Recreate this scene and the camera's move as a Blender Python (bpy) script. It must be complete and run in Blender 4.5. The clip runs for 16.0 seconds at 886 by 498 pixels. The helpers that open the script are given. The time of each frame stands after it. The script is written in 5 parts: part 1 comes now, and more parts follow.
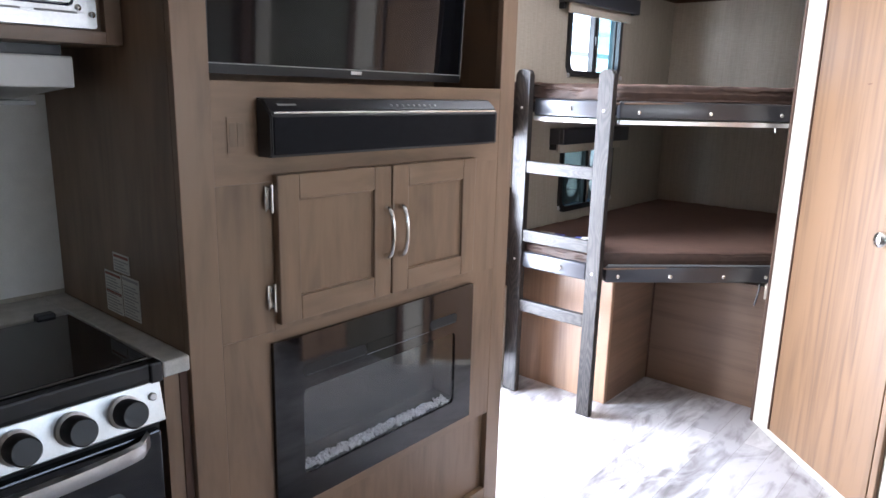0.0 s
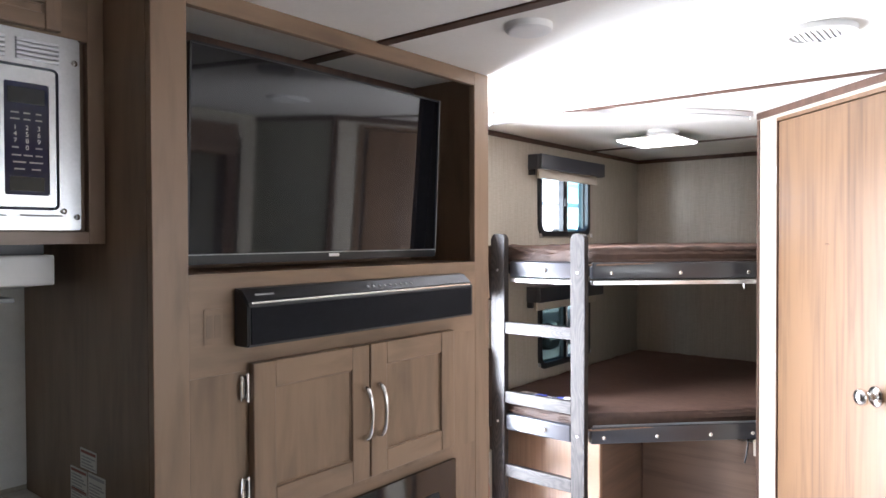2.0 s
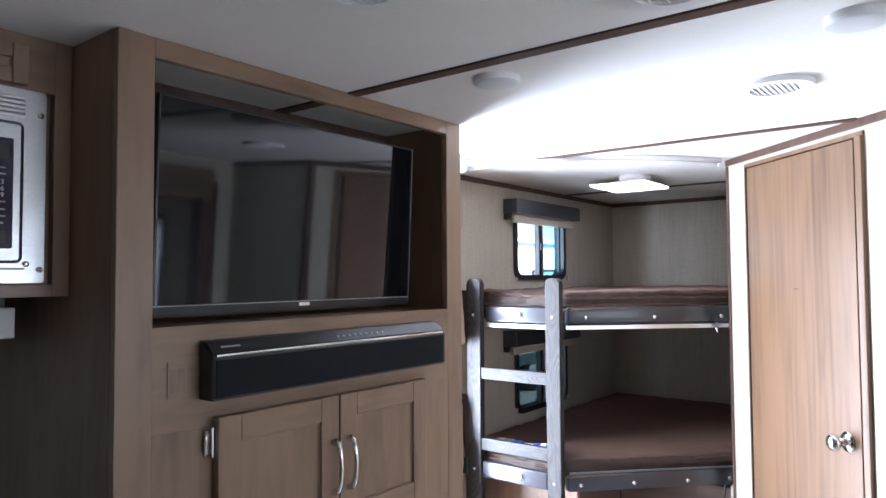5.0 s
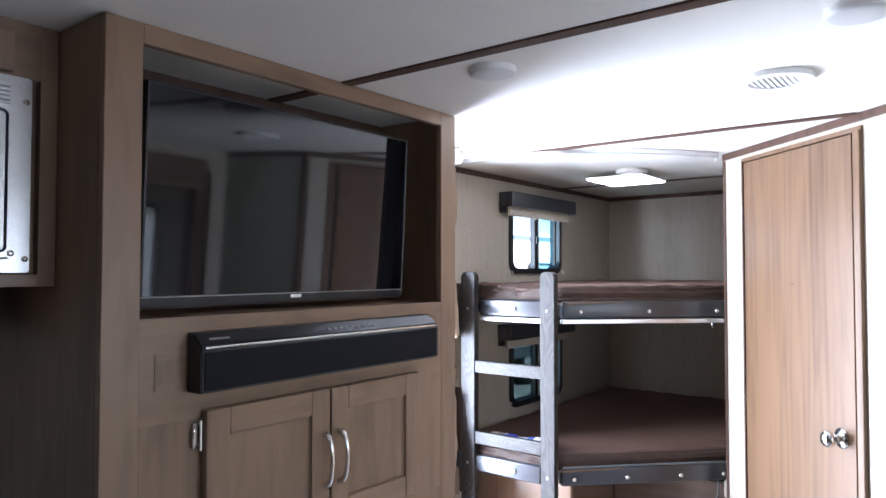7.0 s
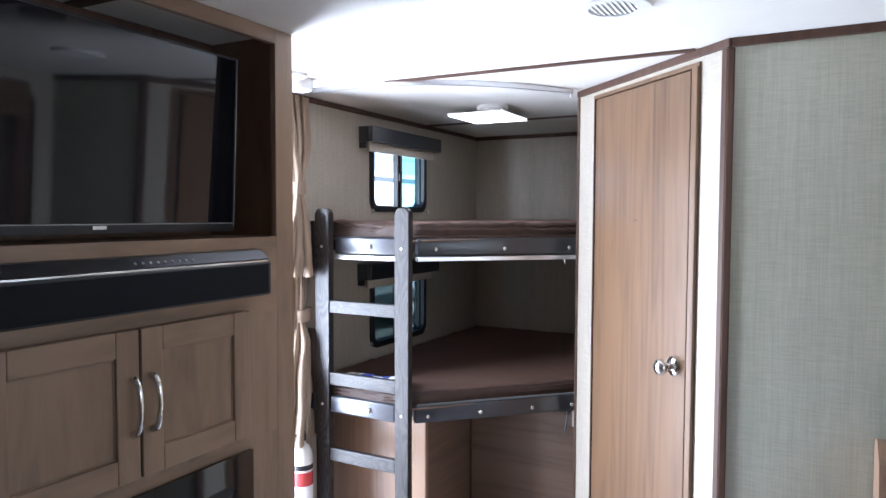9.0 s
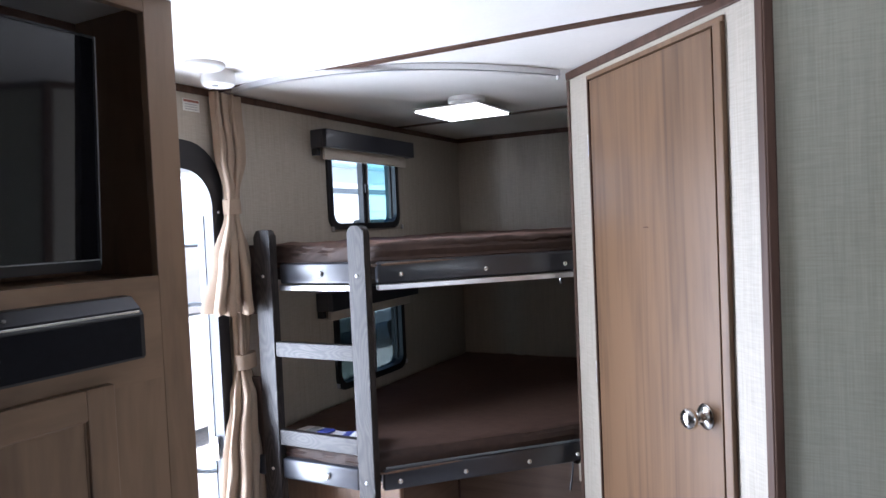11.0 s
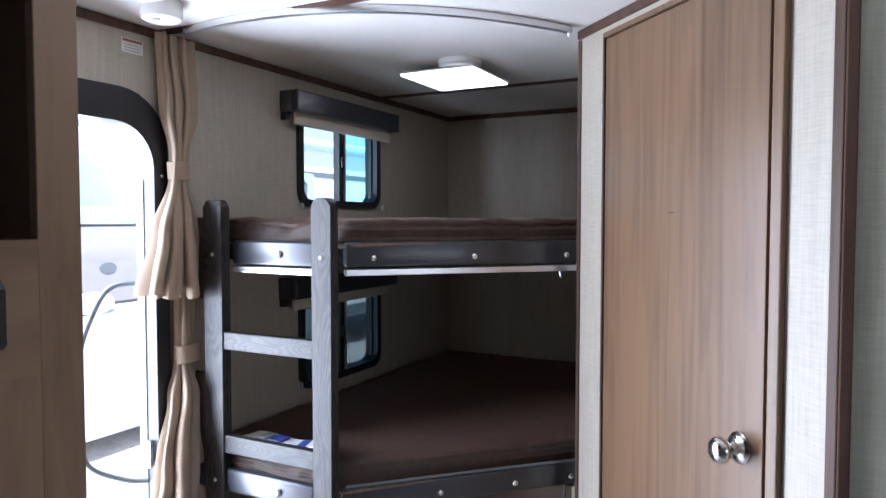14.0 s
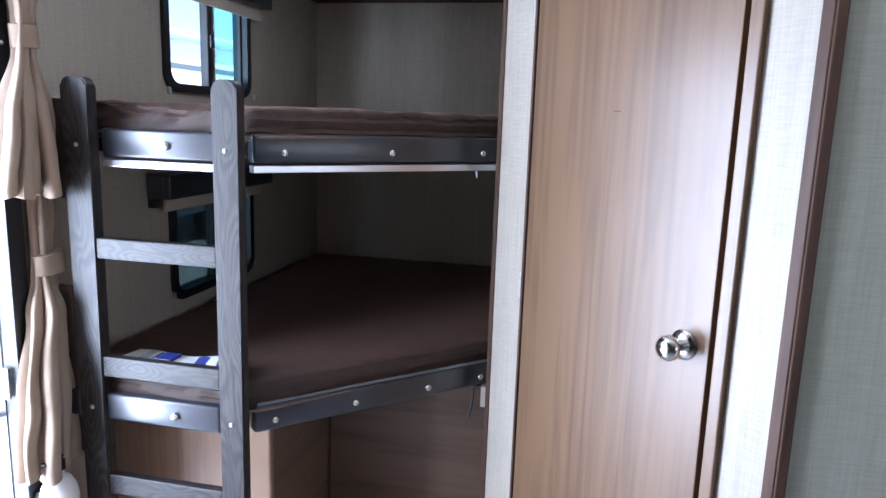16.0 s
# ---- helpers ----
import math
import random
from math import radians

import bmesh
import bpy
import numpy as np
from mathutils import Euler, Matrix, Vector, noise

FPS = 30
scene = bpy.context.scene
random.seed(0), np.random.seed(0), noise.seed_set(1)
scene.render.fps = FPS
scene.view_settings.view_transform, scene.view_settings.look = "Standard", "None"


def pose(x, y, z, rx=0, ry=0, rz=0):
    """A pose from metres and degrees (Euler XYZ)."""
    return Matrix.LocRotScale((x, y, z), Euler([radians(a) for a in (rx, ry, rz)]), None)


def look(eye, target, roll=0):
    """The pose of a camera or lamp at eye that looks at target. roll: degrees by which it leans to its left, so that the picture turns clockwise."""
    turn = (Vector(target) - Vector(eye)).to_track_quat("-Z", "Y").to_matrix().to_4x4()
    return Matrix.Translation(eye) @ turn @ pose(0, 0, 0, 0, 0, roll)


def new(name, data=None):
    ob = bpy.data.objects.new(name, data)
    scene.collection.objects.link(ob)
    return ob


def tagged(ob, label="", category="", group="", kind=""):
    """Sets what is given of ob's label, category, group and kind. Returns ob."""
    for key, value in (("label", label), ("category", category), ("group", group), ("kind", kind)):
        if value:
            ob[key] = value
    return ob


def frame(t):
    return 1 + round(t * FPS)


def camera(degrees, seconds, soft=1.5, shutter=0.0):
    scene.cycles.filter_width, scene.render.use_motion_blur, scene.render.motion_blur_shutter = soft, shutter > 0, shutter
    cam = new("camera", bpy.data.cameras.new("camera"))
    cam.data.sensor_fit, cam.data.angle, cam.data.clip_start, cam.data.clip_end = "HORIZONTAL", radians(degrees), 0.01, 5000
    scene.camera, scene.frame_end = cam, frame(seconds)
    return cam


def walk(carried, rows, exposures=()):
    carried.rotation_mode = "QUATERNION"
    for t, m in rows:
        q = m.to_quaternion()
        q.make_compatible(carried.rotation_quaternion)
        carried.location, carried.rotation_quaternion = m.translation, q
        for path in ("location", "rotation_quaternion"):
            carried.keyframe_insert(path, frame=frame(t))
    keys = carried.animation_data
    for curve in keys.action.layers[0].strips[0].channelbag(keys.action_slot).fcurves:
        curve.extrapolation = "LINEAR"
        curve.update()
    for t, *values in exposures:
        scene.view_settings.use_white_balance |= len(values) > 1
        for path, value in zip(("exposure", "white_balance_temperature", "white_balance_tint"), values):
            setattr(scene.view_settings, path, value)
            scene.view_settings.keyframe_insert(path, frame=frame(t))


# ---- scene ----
cam = camera(65.5, 16.0)
PATH = [
    (0, (0.517, 0.347, 1.392), (-0.751, 1.828, 0.945), 1.4),
    (0.5, (0.52, 0.345, 1.41), (-0.729, 1.862, 1.042), 1.1),
    (1, (0.514, 0.341, 1.428), (-0.743, 1.876, 1.18), 0.7),
    (1.5, (0.522, 0.346, 1.451), (-0.756, 1.88, 1.35), 0.0),
    (2, (0.527, 0.351, 1.475), (-0.736, 1.901, 1.443), -0.2),
    (2.5, (0.528, 0.358, 1.471), (-0.751, 1.895, 1.475), -0.5),
    (3, (0.54, 0.367, 1.475), (-0.726, 1.916, 1.493), -0.8),
    (3.5, (0.55, 0.371, 1.481), (-0.671, 1.955, 1.51), -0.8),
    (4, (0.556, 0.375, 1.491), (-0.64, 1.977, 1.534), -0.8),
    (4.5, (0.552, 0.374, 1.494), (-0.647, 1.973, 1.555), -0.2),
    (5, (0.55, 0.367, 1.498), (-0.67, 1.95, 1.581), -0.4),
    (7.5, (0.543, 0.408, 1.497), (-0.658, 2.007, 1.542), 0.3),
    (8, (0.558, 0.448, 1.484), (-0.521, 2.131, 1.433), 0.5),
    (8.5, (0.589, 0.509, 1.473), (-0.421, 2.234, 1.4), 0.2),
    (9, (0.601, 0.548, 1.462), (-0.336, 2.313, 1.366), 0.2),
    (9.5, (0.535, 0.631, 1.456), (-0.278, 2.455, 1.334), 0.6),
    (12, (0.454, 1.29, 1.49), (-0.576, 3.005, 1.478), -3.5),
    (12.5, (0.487, 1.321, 1.469), (-0.542, 3.036, 1.481), -2.6),
    (13, (0.485, 1.36, 1.438), (-0.456, 3.125, 1.394), -1.6),
    (13.5, (0.432, 1.376, 1.433), (-0.498, 3.146, 1.369), -1.1),
    (14, (0.306, 1.392, 1.432), (-0.603, 3.172, 1.348), 0.0),
    (14.5, (0.101, 1.403, 1.425), (-0.663, 3.244, 1.27), 0.5),
    (15, (0.022, 1.404, 1.405), (-0.535, 3.307, 1.151), 0.8),
    (15.5, (-0.023, 1.412, 1.386), (-0.47, 3.341, 1.103), 1.4),
    (16, (0.0, 1.433, 1.412), (-0.408, 3.353, 1.051), 1.9),
]
EXPOSURES = [(0, 2.25, 6000, 17), (1.5, 2.4, 6300, 17), (3.0, 2.35, 6100, 17), (5.0, 2.0, 5700, 16), (7.5, 2.0, 5700, 16), (9.0, 1.6, 5700, 16), (12.0, 0.87, 5850, 18), (13.5, 0.87, 5750, 17), (14.5, 1.0, 5600, 17), (16.0, 1.15, 5400, 17)]
walk(cam, [(t, look(eye, target, roll)) for t, eye, target, roll in PATH], EXPOSURES)

# ---- world, sun, large lights ----
world = bpy.data.worlds.new("sky")
scene.world = world
world.use_nodes = True
wn = world.node_tree.nodes
sky = wn.new("ShaderNodeTexSky")
sky.sky_type = "NISHITA"
sky.sun_disc = False
sky.sun_elevation, sky.sun_rotation = radians(51.7), radians(140.7)
wn["Background"].inputs[1].default_value = 0.15
world.node_tree.links.new(sky.outputs[0], wn["Background"].inputs[0])


def sun_lamp():
    lamp = bpy.data.lights.new("sun", "SUN")
    lamp.energy, lamp.angle, lamp.color = 5.0, radians(0.5), (1.0, 0.95, 0.88)
    ob = new("sun", lamp)
    ob.matrix_world = look((4.5, -5.5, 9.0), (0, 0, 0))


def area_light(name, eye, target, sx, sy, watts, colour):
    lamp = bpy.data.lights.new(name, "AREA")
    lamp.shape, lamp.size, lamp.size_y, lamp.energy, lamp.color = "RECTANGLE", sx, sy, watts, colour
    ob = new(name, lamp)
    ob.matrix_world = look(eye, target)


sun_lamp()
area_light("door_daylight", (-1.8, 2.325, 0.95), (0, 2.325, 0.95), 1.15, 1.9, 92, (0.86, 0.94, 1.0))
area_light("dinette_daylight", (1.8, 1.5, 1.25), (0, 1.5, 1.15), 1.5, 0.62, 1.9, (0.9, 0.96, 1.0))
# added fill lamp behind the camera; the front wall has no window
area_light("front_fill", (0.2, -2.1, 1.3), (0.0, 0, 1.2), 0.9, 0.6, 0.35, (0.93, 0.97, 1.0))


# ---- materials ----
def links(mat):
    return mat.node_tree.links.new


def plain(name, colour, rough=0.5, metal=0.0, bump=0.0, scale=60.0, vary=0.12, ior=1.5, coat=0.0):
    """A surface of one colour with mottling at two scales and a fine relief."""
    mat = bpy.data.materials.new(name)
    mat.use_nodes = True
    n, link = mat.node_tree.nodes, links(mat)
    b = n["Principled BSDF"]
    b.inputs["Roughness"].default_value, b.inputs["Metallic"].default_value = rough, metal
    b.inputs["IOR"].default_value, b.inputs["Coat Weight"].default_value = ior, coat
    tc = n.new("ShaderNodeTexCoord")
    fine, broad = n.new("ShaderNodeTexNoise"), n.new("ShaderNodeTexNoise")
    fine.inputs["Scale"].default_value, broad.inputs["Scale"].default_value = scale, scale / 12
    fine.inputs["Detail"].default_value = 5
    add = n.new("ShaderNodeMath")
    add.operation = "ADD"
    ramp = n.new("ShaderNodeMapRange")
    ramp.inputs[1].default_value, ramp.inputs[2].default_value = 0.6, 1.4
    ramp.inputs[3].default_value, ramp.inputs[4].default_value = 1 - vary, 1 + vary
    mul = n.new("ShaderNodeVectorMath")
    mul.operation = "SCALE"
    mul.inputs[0].default_value = colour
    for tex in (fine, broad):
        link(tc.outputs["Object"], tex.inputs["Vector"])
    link(fine.outputs[0], add.inputs[0])
    link(broad.outputs[0], add.inputs[1])
    link(add.outputs[0], ramp.inputs[0])
    link(ramp.outputs[0], mul.inputs["Scale"])
    link(mul.outputs[0], b.inputs["Base Color"])
    if bump:
        bp = n.new("ShaderNodeBump")
        bp.inputs["Strength"].default_value, bp.inputs["Distance"].default_value = bump, 0.002
        link(fine.outputs[0], bp.inputs["Height"])
        link(bp.outputs[0], b.inputs["Normal"])
    return mat


def wood(name, light, dark, rough=0.4, stretch=(30, 30, 1.6), contrast=0.5, bump=0.15, figure=0.4, coat=0.0):
    """Wood print or veneer whose grain runs along the axis with the smallest stretch."""
    mat = bpy.data.materials.new(name)
    mat.use_nodes = True
    n, link = mat.node_tree.nodes, links(mat)
    b = n["Principled BSDF"]
    b.inputs["Roughness"].default_value = rough
    b.inputs["Coat Weight"].default_value, b.inputs["Coat Roughness"].default_value = coat, 0.25
    tc, info, off = n.new("ShaderNodeTexCoord"), n.new("ShaderNodeObjectInfo"), n.new("ShaderNodeVectorMath")
    off.operation = "ADD"
    link(tc.outputs["Object"], off.inputs[0])
    link(info.outputs["Random"], off.inputs[1])
    maps = []
    for k, s in ((1.0, 1.0), (5.0, 3.0), (0.25, 0.5)):
        mp = n.new("ShaderNodeMapping")
        mp.inputs["Scale"].default_value = [k * v if v > 5 else s * v for v in stretch]
        link(off.outputs[0], mp.inputs["Vector"])
        maps.append(mp)
    grain, pores, broad = (n.new("ShaderNodeTexNoise") for _ in range(3))
    for tex, mp, det, dis in ((grain, maps[0], 6, figure), (pores, maps[1], 3, 0), (broad, maps[2], 2, 0.6)):
        tex.inputs["Scale"].default_value, tex.inputs["Detail"].default_value, tex.inputs["Distortion"].default_value = 1, det, dis
        link(mp.outputs[0], tex.inputs["Vector"])
    m1, m2 = n.new("ShaderNodeMath"), n.new("ShaderNodeMath")
    m1.operation = m2.operation = "MULTIPLY_ADD"
    m1.inputs[1].default_value, m2.inputs[1].default_value = 0.35, 0.5
    link(pores.outputs[0], m1.inputs[0])
    link(grain.outputs[0], m1.inputs[2])
    link(broad.outputs[0], m2.inputs[0])
    link(m1.outputs[0], m2.inputs[2])
    ramp = n.new("ShaderNodeValToRGB")
    e = ramp.color_ramp.elements
    mid = 0.92
    e[0].position, e[1].position = mid - 0.35 * (1.2 - contrast), mid + 0.35 * (1.2 - contrast)
    e[0].color, e[1].color = (*dark, 1), (*light, 1)
    link(m2.outputs[0], ramp.inputs[0])
    link(ramp.outputs[0], b.inputs["Base Color"])
    bp = n.new("ShaderNodeBump")
    bp.inputs["Strength"].default_value, bp.inputs["Distance"].default_value = bump, 0.001
    link(m1.outputs[0], bp.inputs["Height"])
    link(bp.outputs[0], b.inputs["Normal"])
    return mat


def stained_ash(name, along):
    """Dark-stained ash: fine bands bent into arches, paler where the stain took less."""
    mat = bpy.data.materials.new(name)
    mat.use_nodes = True
    n, link = mat.node_tree.nodes, links(mat)
    b = n["Principled BSDF"]
    b.inputs["Roughness"].default_value, b.inputs["Coat Weight"].default_value, b.inputs["Coat Roughness"].default_value = 0.44, 0.05, 0.3
    b.inputs["IOR"].default_value = 1.42
    tc, info, off, mp, warp, wave, pores = (n.new(k) for k in ("ShaderNodeTexCoord", "ShaderNodeObjectInfo", "ShaderNodeVectorMath", "ShaderNodeMapping", "ShaderNodeTexNoise", "ShaderNodeMath", "ShaderNodeTexNoise"))
    off.operation = "ADD"
    link(tc.outputs["Object"], off.inputs[0])
    link(info.outputs["Random"], off.inputs[1])
    # slow warp along the grain, quicker across it; its contours are the arches
    mp.inputs["Scale"].default_value = (5, 16, 16) if along == "X" else (16, 16, 3)
    link(off.outputs[0], mp.inputs["Vector"])
    warp.inputs["Scale"].default_value, warp.inputs["Detail"].default_value = 1.0, 1.0
    link(mp.outputs[0], warp.inputs["Vector"])
    wave.operation = "MULTIPLY"
    wave.inputs[1].default_value = 105.0
    link(warp.outputs[0], wave.inputs[0])
    sine, fine = n.new("ShaderNodeMath"), n.new("ShaderNodeMapping")
    sine.operation = "SINE"
    link(wave.outputs[0], sine.inputs[0])
    fine.inputs["Scale"].default_value = (25, 420, 420) if along == "X" else (420, 420, 25)
    link(off.outputs[0], fine.inputs["Vector"])
    pores.inputs["Scale"].default_value, pores.inputs["Detail"].default_value = 1.0, 2.0
    link(fine.outputs[0], pores.inputs["Vector"])
    mix, ramp = n.new("ShaderNodeMath"), n.new("ShaderNodeValToRGB")
    mix.operation = "MULTIPLY_ADD"
    mix.inputs[1].default_value = 0.22
    link(sine.outputs[0], mix.inputs[0])
    link(pores.outputs[0], mix.inputs[2])
    e = ramp.color_ramp.elements
    e[0].position, e[1].position = 0.25, 0.78
    e[0].color, e[1].color = (0.008, 0.0075, 0.0075, 1), (0.04, 0.034, 0.031, 1)
    link(mix.outputs[0], ramp.inputs[0])
    link(ramp.outputs[0], b.inputs["Base Color"])
    bp = n.new("ShaderNodeBump")
    bp.inputs["Strength"].default_value, bp.inputs["Distance"].default_value = 0.25, 0.0008
    link(mix.outputs[0], bp.inputs["Height"])
    link(bp.outputs[0], b.inputs["Normal"])
    return mat


def linen(name, light, dark, size=260.0, rough=0.52):
    """Wall covering printed like woven linen: crossed threads with slubs."""
    mat = bpy.data.materials.new(name)
    mat.use_nodes = True
    n, link = mat.node_tree.nodes, links(mat)
    b = n["Principled BSDF"]
    b.inputs["Roughness"].default_value = rough
    tc = n.new("ShaderNodeTexCoord")
    outs = []
    for sc, wt in (((size, size, 9), 0.5), ((22, 22, size), 0.5), ((70, 70, 3), 0.35), ((2, 2, 1.5), 0.35)):
        mp, tex, mu = n.new("ShaderNodeMapping"), n.new("ShaderNodeTexNoise"), n.new("ShaderNodeMath")
        mp.inputs["Scale"].default_value = sc
        tex.inputs["Scale"].default_value, tex.inputs["Detail"].default_value = 1, 3
        mu.operation = "MULTIPLY"
        mu.inputs[1].default_value = wt
        link(tc.outputs["Object"], mp.inputs["Vector"])
        link(mp.outputs[0], tex.inputs["Vector"])
        link(tex.outputs[0], mu.inputs[0])
        outs.append(mu)
    total = outs[0]
    for mu in outs[1:]:
        ad = n.new("ShaderNodeMath")
        ad.operation = "ADD"
        link(total.outputs[0], ad.inputs[0])
        link(mu.outputs[0], ad.inputs[1])
        total = ad
    ramp = n.new("ShaderNodeValToRGB")
    e = ramp.color_ramp.elements
    e[0].position, e[1].position = 0.62, 1.0
    e[0].color, e[1].color = (*dark, 1), (*light, 1)
    link(total.outputs[0], ramp.inputs[0])
    link(ramp.outputs[0], b.inputs["Base Color"])
    bp = n.new("ShaderNodeBump")
    bp.inputs["Strength"].default_value, bp.inputs["Distance"].default_value = 0.2, 0.001
    link(total.outputs[0], bp.inputs["Height"])
    link(bp.outputs[0], b.inputs["Normal"])
    return mat


def vinyl_floor():
    """Sheet vinyl printed as whitewashed planks running along the aisle."""
    mat = wood("vinyl_floor", (0.47, 0.45, 0.445), (0.17, 0.155, 0.15), 0.36, (9, 3.2, 9), 0.42, 0.05, 2.2, 0.1)
    n, link = mat.node_tree.nodes, links(mat)
    b = n["Principled BSDF"]
    tc, mp, br, mix = (n.new(k) for k in ("ShaderNodeTexCoord", "ShaderNodeMapping", "ShaderNodeTexBrick", "ShaderNodeMix"))
    mp.inputs["Rotation"].default_value = (0, 0, radians(90))
    br.inputs["Scale"].default_value, br.inputs["Brick Width"].default_value, br.inputs["Row Height"].default_value = 1, 0.9, 0.11
    br.inputs["Mortar Size"].default_value, br.inputs["Mortar Smooth"].default_value = 0.0012, 0.4
    br.inputs["Color1"].default_value, br.inputs["Color2"].default_value = (1, 1, 1, 1), (0.72, 0.72, 0.74, 1)
    br.inputs["Mortar"].default_value = (0.5, 0.48, 0.46, 1)
    mix.data_type, mix.blend_type = "RGBA", "MULTIPLY"
    mix.inputs[0].default_value = 1
    link(tc.outputs["Object"], mp.inputs["Vector"])
    link(mp.outputs[0], br.inputs["Vector"])
    was = b.inputs["Base Color"].links[0].from_socket
    link(was, mix.inputs[6])
    link(br.outputs[0], mix.inputs[7])
    link(mix.outputs[2], b.inputs["Base Color"])
    return mat


def glowing(name, colour, strength):
    mat = bpy.data.materials.new(name)
    mat.use_nodes = True
    b = mat.node_tree.nodes["Principled BSDF"]
    b.inputs["Base Color"].default_value = (0.8, 0.8, 0.8, 1)
    b.inputs["Emission Color"].default_value, b.inputs["Emission Strength"].default_value = (*colour, 1), strength
    return mat


def pane_glass(name, tint):
    """Thin glazing: clear with a tint and a reflecting surface."""
    mat = bpy.data.materials.new(name)
    mat.use_nodes = True
    n, link = mat.node_tree.nodes, links(mat)
    n.remove(n["Principled BSDF"])
    see, shine, mix = (n.new(k) for k in ("ShaderNodeBsdfTransparent", "ShaderNodeBsdfGlossy", "ShaderNodeMixShader"))
    see.inputs[0].default_value = (*tint, 1)
    shine.inputs["Roughness"].default_value = 0.02
    mix.inputs[0].default_value = 0.05
    link(see.outputs[0], mix.inputs[1])
    link(shine.outputs[0], mix.inputs[2])
    link(mix.outputs[0], n["Material Output"].inputs[0])
    return mat


M_CAB = wood("taupe_maple", (0.25, 0.162, 0.101), (0.15, 0.095, 0.059), 0.38, (11, 11, 2.2), 0.3, 0.04, 1.0)
M_CABH = wood("taupe_maple_across", (0.25, 0.162, 0.101), (0.15, 0.095, 0.059), 0.38, (11, 2.2, 11), 0.3, 0.04, 1.0)
M_DOOR = wood("walnut_print", (0.175, 0.1, 0.054), (0.068, 0.037, 0.0205), 0.34, (15, 15, 0.9), 0.1, 0.04, 1.8)
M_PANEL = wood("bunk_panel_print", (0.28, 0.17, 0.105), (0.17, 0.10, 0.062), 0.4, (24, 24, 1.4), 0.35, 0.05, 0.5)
# the same print with the shade under the bunk put into its colour
M_PANEL_SHADED = wood("bunk_panel_print_across_shaded", (0.165, 0.102, 0.066), (0.1, 0.06, 0.039), 0.4, (1.4, 1.4, 24), 0.35, 0.05, 0.8)
M_TRIM = wood("dark_trim", (0.095, 0.053, 0.037), (0.05, 0.028, 0.02), 0.5, (30, 30, 2), 0.3, 0.1)
M_ESP = stained_ash("espresso_ash", "Z")
M_ESPH = stained_ash("espresso_ash_across", "X")
M_TRIM.node_tree.nodes["Principled BSDF"].inputs["Specular IOR Level"].default_value = 0.2
M_LINEN = linen("cream_linen_wall", (0.46, 0.41, 0.335), (0.35, 0.31, 0.25))
M_GREY = linen("grey_linen_wall", (0.45, 0.443, 0.355), (0.345, 0.338, 0.27))
M_CEIL = plain("ceiling_white", (0.78, 0.755, 0.71), 0.6, 0, 0.1, 90, 0.03)
M_FLOOR = vinyl_floor()
M_VINYL = plain("navy_black_vinyl", (0.022, 0.025, 0.034), 0.33, 0, 0.04, 120, 0.15, 1.7, 0.1)
M_BROWN = plain("brown_velour", (0.042, 0.022, 0.0148), 0.7, 0, 0.5, 28, 0.4)
M_BROWN.node_tree.nodes["Principled BSDF"].inputs["Sheen Weight"].default_value = 0.22
M_BROWN.node_tree.nodes["Principled BSDF"].inputs["Sheen Tint"].default_value = (0.85, 0.47, 0.34, 1)
M_BROWN.node_tree.nodes["Principled BSDF"].inputs["Sheen Roughness"].default_value = 0.35
M_HEM = plain("velour_hem", (0.16, 0.105, 0.075), 0.8, 0, 0.5, 90, 0.3)
M_CHROME = plain("chrome", (0.75, 0.74, 0.72), 0.16, 1.0, 0, 40, 0.05)
M_STEEL = plain("brushed_steel", (0.58, 0.58, 0.58), 0.3, 1.0, 0.05, 150, 0.08)
M_ALU = plain("aluminium_strip", (0.72, 0.72, 0.74), 0.32, 0.9, 0, 80, 0.05)
M_BLACK = plain("black_plastic", (0.012, 0.012, 0.014), 0.4, 0, 0.1, 200, 0.1)
M_GLOSS = plain("black_gloss", (0.006, 0.006, 0.008), 0.05, 0, 0, 30, 0.05, 1.55)
M_SCREEN = plain("screen_gloss", (0.008, 0.008, 0.01), 0.05, 0, 0, 30, 0.05, 1.49)
M_FABRIC = plain("speaker_cloth", (0.007, 0.0075, 0.011), 0.8, 0, 0.6, 700, 0.2)
M_FABRIC.node_tree.nodes["Principled BSDF"].inputs["Specular IOR Level"].default_value = 0.2
M_WHITE = plain("white_plastic", (0.75, 0.74, 0.72), 0.4, 0, 0, 60, 0.03)
M_CURT = plain("beige_curtain", (0.39, 0.295, 0.215), 0.85, 0, 0.25, 260, 0.08)


def let_through(mat, share):
    """Lets cloth pass some daylight."""
    n, link = mat.node_tree.nodes, links(mat)
    b, tr, mix = n["Principled BSDF"], n.new("ShaderNodeBsdfTranslucent"), n.new("ShaderNodeMixShader")
    link(b.inputs["Base Color"].links[0].from_socket, tr.inputs[0])
    mix.inputs[0].default_value = share
    link(b.outputs[0], mix.inputs[1])
    link(tr.outputs[0], mix.inputs[2])
    link(mix.outputs[0], n["Material Output"].inputs[0])


